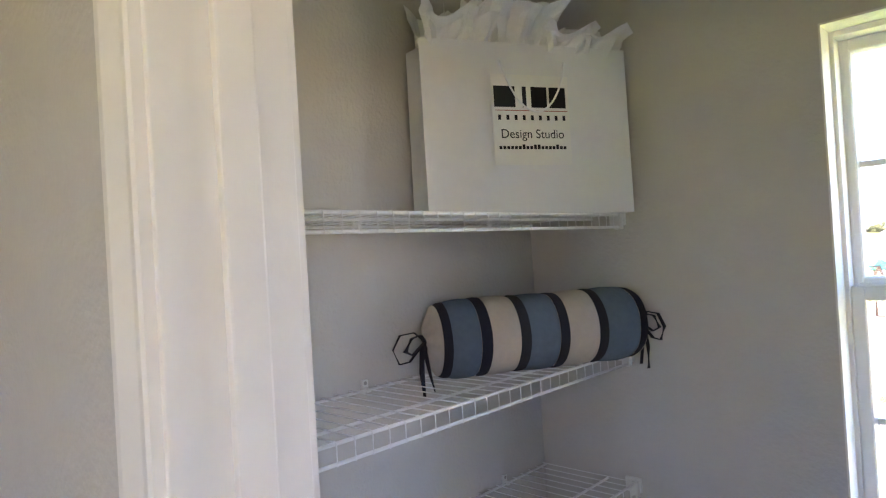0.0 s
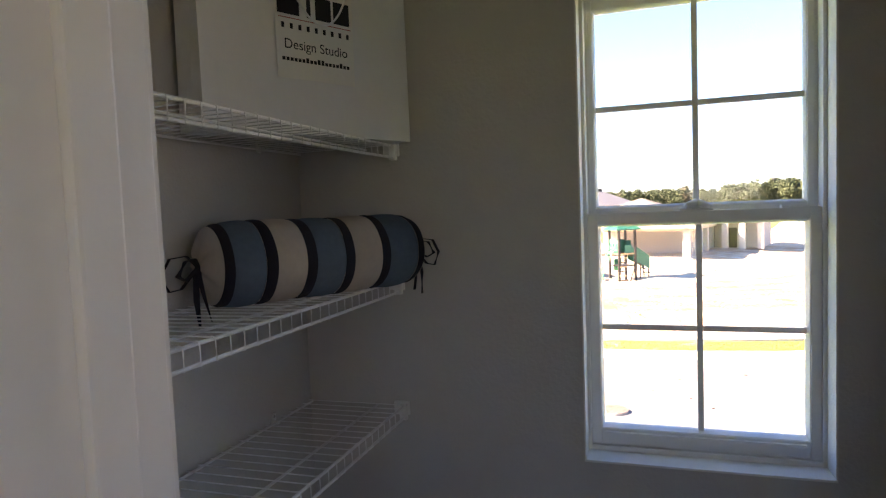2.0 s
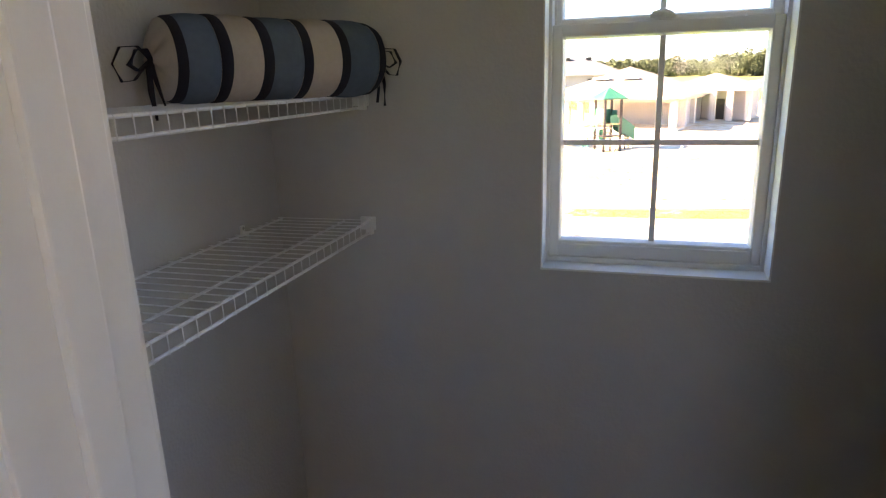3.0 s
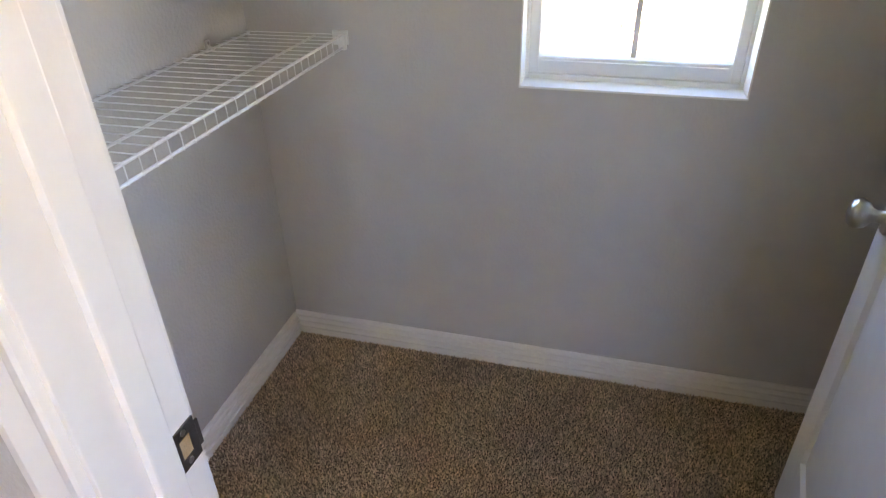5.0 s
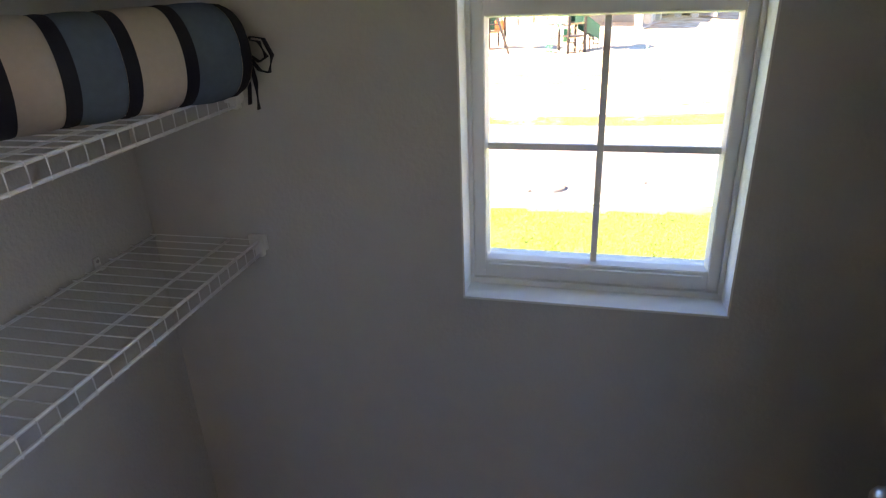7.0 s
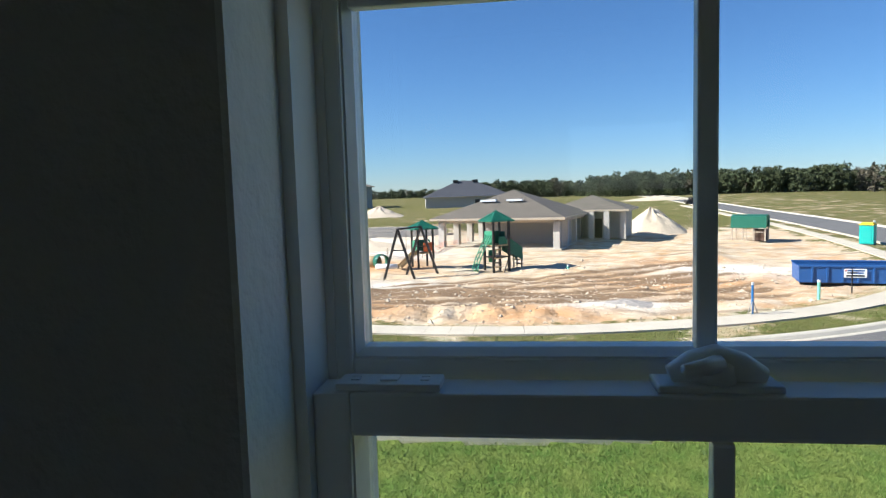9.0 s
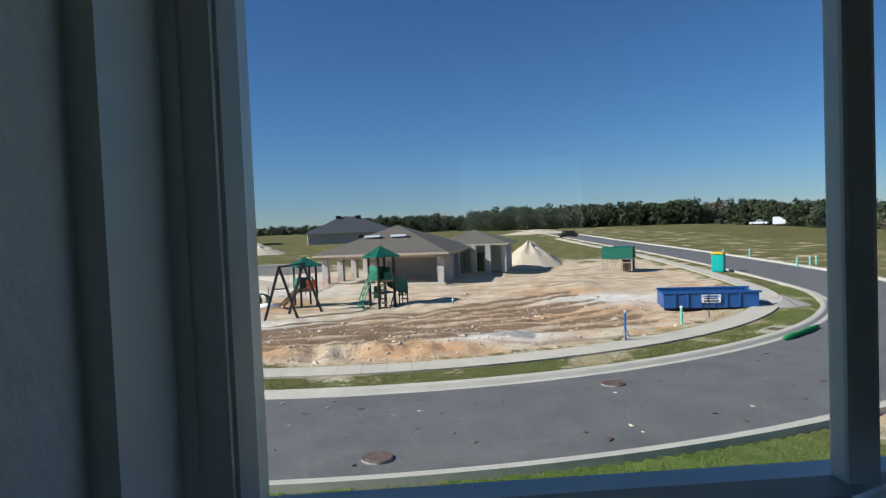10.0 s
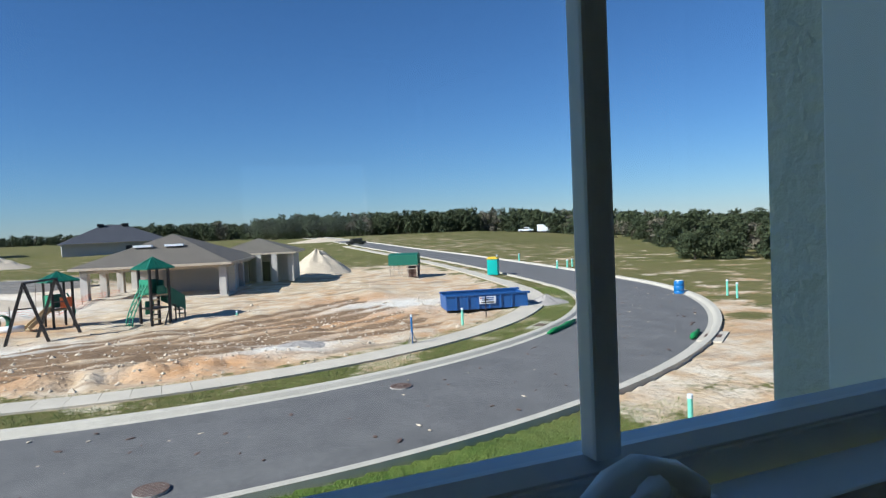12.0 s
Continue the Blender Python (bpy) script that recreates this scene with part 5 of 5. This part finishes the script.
# low orange safety netting
for x0, y0, x1, y1 in ((-14, 47, -6, 49.5), (-6, 49.5, -3, 61), (-22, 50, -14, 47)):
    e = thing("safety_netting", "sagging orange safety netting on stakes", "netting", (0, 0, 0))
    n = 12
    b = bmesh.new()
    for k in range(n):
        p, q = k / n, (k + 1) / n
        for row in range(3):
            zz = .15 + .16 * row
            xa, ya, xb, yb = x0 + (x1 - x0) * p, y0 + (y1 - y0) * p, x0 + (x1 - x0) * q, y0 + (y1 - y0) * q
            beam(b, (xa, ya, hz(xa, ya) + zz), (xb, yb, hz(xb, yb) + zz - .05), .05, .02)
    part("net", b, ORANGE, e)
    for k in range(0, n + 1, 4):
        p = k / n
        xa, ya = x0 + (x1 - x0) * p, y0 + (y1 - y0) * p
        part("stake", box(xa - .03, xa + .03, ya - .03, ya + .03, hz(xa, ya) - .1, hz(xa, ya) + .7), FASCIA, e)


def trailer():
    x, y = 127, 192
    e = thing("cargo_trailer", "white cargo trailer parked in the far field", "trailer", (x, y, hz(x, y)), -45)
    part("box_body", box(-3.6, 2.8, -1.2, 1.2, .6, 3.0, bevel=.08), WHITEP, e)
    part("tongue", box(2.8, 4.2, -.1, .1, .6, .75), DARKST, e)
    for px in (-1, .2):
        for py in (-1.25, 1.25):
            b = bmesh.new()
            rod(b, (px, py - .1, .4), (px, py + .1, .4), .4, 20)
            part("wheel", b, TYRE, e)
    x, y = 121, 197
    e = thing("pickup_truck", "white pickup truck parked in the far field", "truck", (x, y, hz(x, y)), -45)
    part("body", boxes(bmesh.new(), (-2.7, 2.7, -.95, .95, .5, 1.15), (-.6, 1.2, -.85, .85, 1.15, 1.85), bevel=.12), WHITEP, e)
    part("windows", box(-.45, 1.05, -.87, .87, 1.28, 1.7), SHADEGLS, e)
    for px in (-1.7, 1.7):
        for py in (-.9, .9):
            b = bmesh.new()
            rod(b, (px, py - .12, .4), (px, py + .12, .4), .4, 20)
            part("wheel", b, TYRE, e)
    x, y = 42, 144
    e = thing("car", "dark vehicle parked in the far field", "car", (x, y, hz(x, y)), 10)
    part("body", boxes(bmesh.new(), (-2.2, 2.2, -.9, .9, .4, 1.0), (-1.2, 1.4, -.8, .8, 1.0, 1.6), bevel=.15), DARKST, e)
    for px in (-1.4, 1.4):
        for py in (-.85, .85):
            b = bmesh.new()
            rod(b, (px, py - .1, .34), (px, py + .1, .34), .34, 16)
            part("wheel", b, TYRE, e)
trailer()


# ---- woods: trunks and crowns of many ragged clumps ----
def leaf_cloud(rs, centres, size, per, fine=1.0):
    """Small crossed leaf shards scattered round clump centres; returns vertices and triangles."""
    k = len(centres) * per
    c = np.repeat(centres, per, axis=0)
    s = np.repeat(size, per)
    d = rs.normal(0, 1, (k, 3))
    d /= np.linalg.norm(d, axis=1, keepdims=True)
    p = c + d * (s * rs.uniform(.45, 1.0, k))[:, None] * np.array([1, 1, .8])
    a, bb = rs.normal(0, 1, (k, 3)), rs.normal(0, 1, (k, 3))
    w = (s * fine * rs.uniform(.28, .5, k))[:, None]
    v = np.stack([p + a * w * .6, p + bb * w * .6, p - (a + bb) * w * .45], 1)
    return v.reshape(-1, 3), np.arange(k * 3).reshape(-1, 3)


def woods(name, spots, label, seed, material, per=34, dense=12, fine=1.0):
    rs = np.random.default_rng(seed)
    V, Fc, n = [], [], 0
    tb = bmesh.new()
    for x, y, h in spots:
        z = hz_line(x, y) - .3
        cw = h * rs.uniform(.28, .42)
        m = int(dense + rs.integers(0, 5))
        c = np.stack([x + rs.normal(0, cw * .55, m), y + rs.normal(0, cw * .55, m), z + h * np.clip(rs.normal(.5, .26, m), .08, .93)], 1)
        s = h * rs.uniform(.12, .24, m)
        v, f = leaf_cloud(rs, c, s, per, fine)
        V.append(v)
        Fc.append(f + n)
        n += len(v)
        rod(tb, (x, y, z), (x + rs.normal(0, .2), y, z + h * .7), h * .022, 6, h * .008)
    me = bpy.data.meshes.new(name)
    me.from_pydata(np.concatenate(V).tolist(), [], np.concatenate(Fc).tolist())
    me.materials.append(material)
    e = thing(name, label, "woods", kind="stuff")
    o = new("crowns", me)
    o.parent = e
    part("trunks", tb, BARK, e)


rs = random.Random(5)
far, dry, near = [], [], []
for k in range(900):
    az = rs.uniform(-46, 48)
    if az < -4:
        r = rs.uniform(400, 500)
        h = rs.uniform(5.5, 7.5)
    elif az < 8:
        r = rs.uniform(300, 400)
        h = rs.uniform(6.5, 10)
    else:
        r = rs.uniform(238, 290)
        h = rs.uniform(6.5, 9.5)
    if az > 32:
        r = rs.uniform(236 - (az - 32) * 9, 262 - (az - 32) * 7)
        h *= r / 250
    (dry if rs.random() < .10 else far).append((.8 + r * math.sin(radians(az)), r * math.cos(radians(az)), h))
for k in range(150):
    az = rs.uniform(39, 74)
    r0 = 165 - (az - 39) * 15 if az < 45 else 72
    r = max(70, r0) + rs.uniform(0, 35)
    (dry if rs.random() < .2 else near).append((.8 + r * math.sin(radians(az)), r * math.cos(radians(az)), rs.uniform(3.7, 5.4)))
woods("far_woods", far, "dark green line of trees at the end of the field", 1, LEAF, 60, 12, .75)
woods("dry_woods", dry, "bare grey-brown trees among the far woods", 2, LEAFB, 18, 8)
woods("oak_woods", near, "dense green oaks at the edge of the field", 3, LEAF, 230, 14, .45)

# ---- lawn and verge blades ----
def blades(name, n, seed, inside, h, label):
    r = np.random.default_rng(seed)
    x, y = inside(r, n)
    lat = lateral(x, y)
    z = height(x, y, lat)
    a, hh = r.uniform(0, 6.28, n), h * r.uniform(.5, 1.3, n)
    w = .004 + .004 * r.random(n)
    v = np.zeros((n, 3, 3))
    v[:, 0] = np.stack([x + w * np.cos(a), y + w * np.sin(a), z], 1)
    v[:, 1] = np.stack([x - w * np.cos(a), y - w * np.sin(a), z], 1)
    v[:, 2] = np.stack([x + hh * .6 * r.normal(0, 1, n), y + hh * .6 * r.normal(0, 1, n), z + hh], 1)
    me = bpy.data.meshes.new(name)
    me.from_pydata(v.reshape(-1, 3).tolist(), [], np.arange(n * 3).reshape(-1, 3).tolist())
    me.materials.append(GRASSB)
    tagged(new(name, me), label, "grass", "", "stuff")


def in_lawn(r, n):
    x, y = r.uniform(-6, 13, n * 2), r.uniform(.6, 12.4, n * 2)
    k = lateral(x, y) < -3.6
    keep = k & (r.random(n * 2) < .25 + .75 * (1 - step(x + .5 * y, 11, 18)))
    i = np.flatnonzero(keep)
    i = np.concatenate([i, i, i])[:n]
    return x[i] + r.normal(0, .02, n), y[i] + r.normal(0, .02, n)


def in_verge(r, n):
    a, rr = r.uniform(radians(-30), radians(75), n), r.uniform(24.8, 26.35, n)
    rr = np.where(r.random(n) < .15, r.uniform(22.6, 23.4, n), rr)
    return CX + rr * np.sin(a), CY - rr * np.cos(a)


blades("lawn_grass", 200000, 21, in_lawn, .055, "short green lawn grass")
blades("verge_grass", 50000, 22, in_verge, .05, "thin dry grass on the verge")


def clods():
    """Loose lumps of sand and stones on the plot."""
    rr = np.random.default_rng(31)
    n = 3500
    a, d = rr.uniform(radians(-40), radians(80), n), rr.uniform(5, 23.0, n) ** 1.0
    d = 23.2 - np.abs(rr.normal(0, 7, n))
    x, y = CX + d * np.sin(a), CY - d * np.cos(a)
    z = height(x, y)
    s = np.exp(rr.normal(-3.3, .5, n))
    o = np.array([(1, 0, 0), (-1, 0, 0), (0, 1, 0), (0, -1, 0), (0, 0, 1), (0, 0, -1)], float)
    v = o[None] * s[:, None, None] * rr.uniform(.5, 1.3, (n, 6, 1)) * np.array([1.2, 1.2, .7])
    c, sn = np.cos(a * 9), np.sin(a * 9)
    v = np.stack([v[..., 0] * c[:, None] - v[..., 1] * sn[:, None], v[..., 0] * sn[:, None] + v[..., 1] * c[:, None], v[..., 2]], -1)
    v += np.stack([x, y, z + .15 * s], 1)[:, None, :]
    f = np.array([(0, 2, 4), (2, 1, 4), (1, 3, 4), (3, 0, 4), (2, 0, 5), (1, 2, 5), (3, 1, 5), (0, 3, 5)])
    fs = (np.arange(n)[:, None, None] * 6 + f[None]).reshape(-1, 3)
    me = bpy.data.meshes.new("sand_clods")
    me.from_pydata(v.reshape(-1, 3).tolist(), [], fs.tolist())
    me.materials.append(DIRTP)
    tagged(new("sand_clods", me), "loose sand clods and stones on the plot", "clods", "", "stuff")


clods()


def road_flecks(name, count, material, seed, lo, hi, label):
    """Leaves, sand and dried mud on the asphalt."""
    rr = np.random.default_rng(seed)
    b = bmesh.new()
    for k in range(count):
        a, d = radians(rr.uniform(-25, 70)), rr.uniform(27.5, 32.5)
        x, y = CX + d * math.sin(a), CY - d * math.cos(a)
        s = rr.uniform(lo, hi)
        m = Matrix.Translation((x, y, GZ + .030)) @ Matrix.Rotation(rr.uniform(0, 6), 4, "Z") @ Matrix.Diagonal((s * rr.uniform(1.2, 2.6), s, .018, 1))
        bmesh.ops.create_icosphere(b, subdivisions=1, radius=1.0, matrix=m)
    tagged(part(name, b, material), label, "litter", "", "stuff")


road_flecks("road_litter", 110, IRON, 41, .02, .065, "dead leaves and dried mud on the street")
road_flecks("road_sand", 60, DIRTP, 42, .015, .05, "pale sand spilt on the street")


def sapling():
    x, y = 2.6, 3.9
    e = thing("sapling", "thin young sapling with sparse pale leaves by the house", "sapling", (x, y, hz(x, y)))
    b = bmesh.new()
    tube(b, [(0, 0, 0), (.02, .01, .5), (-.01, .03, 1.0), (.02, .02, 1.5)], [.014, .011, .008, .004], 6)
    part("stem", b, BARK, e)
    rr = random.Random(8)
    b = bmesh.new()
    for k in range(46):
        z, a = rr.uniform(.5, 1.5), rr.uniform(0, 6.28)
        d = rr.uniform(.05, .24)
        c = Vector((d * math.cos(a), d * math.sin(a), z))
        u, w = Vector((rr.gauss(0, 1), rr.gauss(0, 1), rr.gauss(0, .5))).normalized() * .05, Vector((rr.gauss(0, 1), rr.gauss(0, 1), rr.gauss(0, 1))).normalized() * .022
        b.faces.new([b.verts.new(c - u), b.verts.new(c + w), b.verts.new(c + u), b.verts.new(c - w)])
    part("leaves", b, GRASSB, e)


sapling()

# the street lies slightly askew to the house
TURN = Matrix.Translation((0.8, -0.1, 0)) @ Matrix.Rotation(radians(1.15), 4, "Z") @ Matrix.Translation((-0.8, 0.1, 0))
bpy.context.view_layer.update()
for ob in list(scene.objects):
    if ob.parent is None and ob.name not in INDOORS:
        ob.matrix_basis = TURN @ ob.matrix_basis
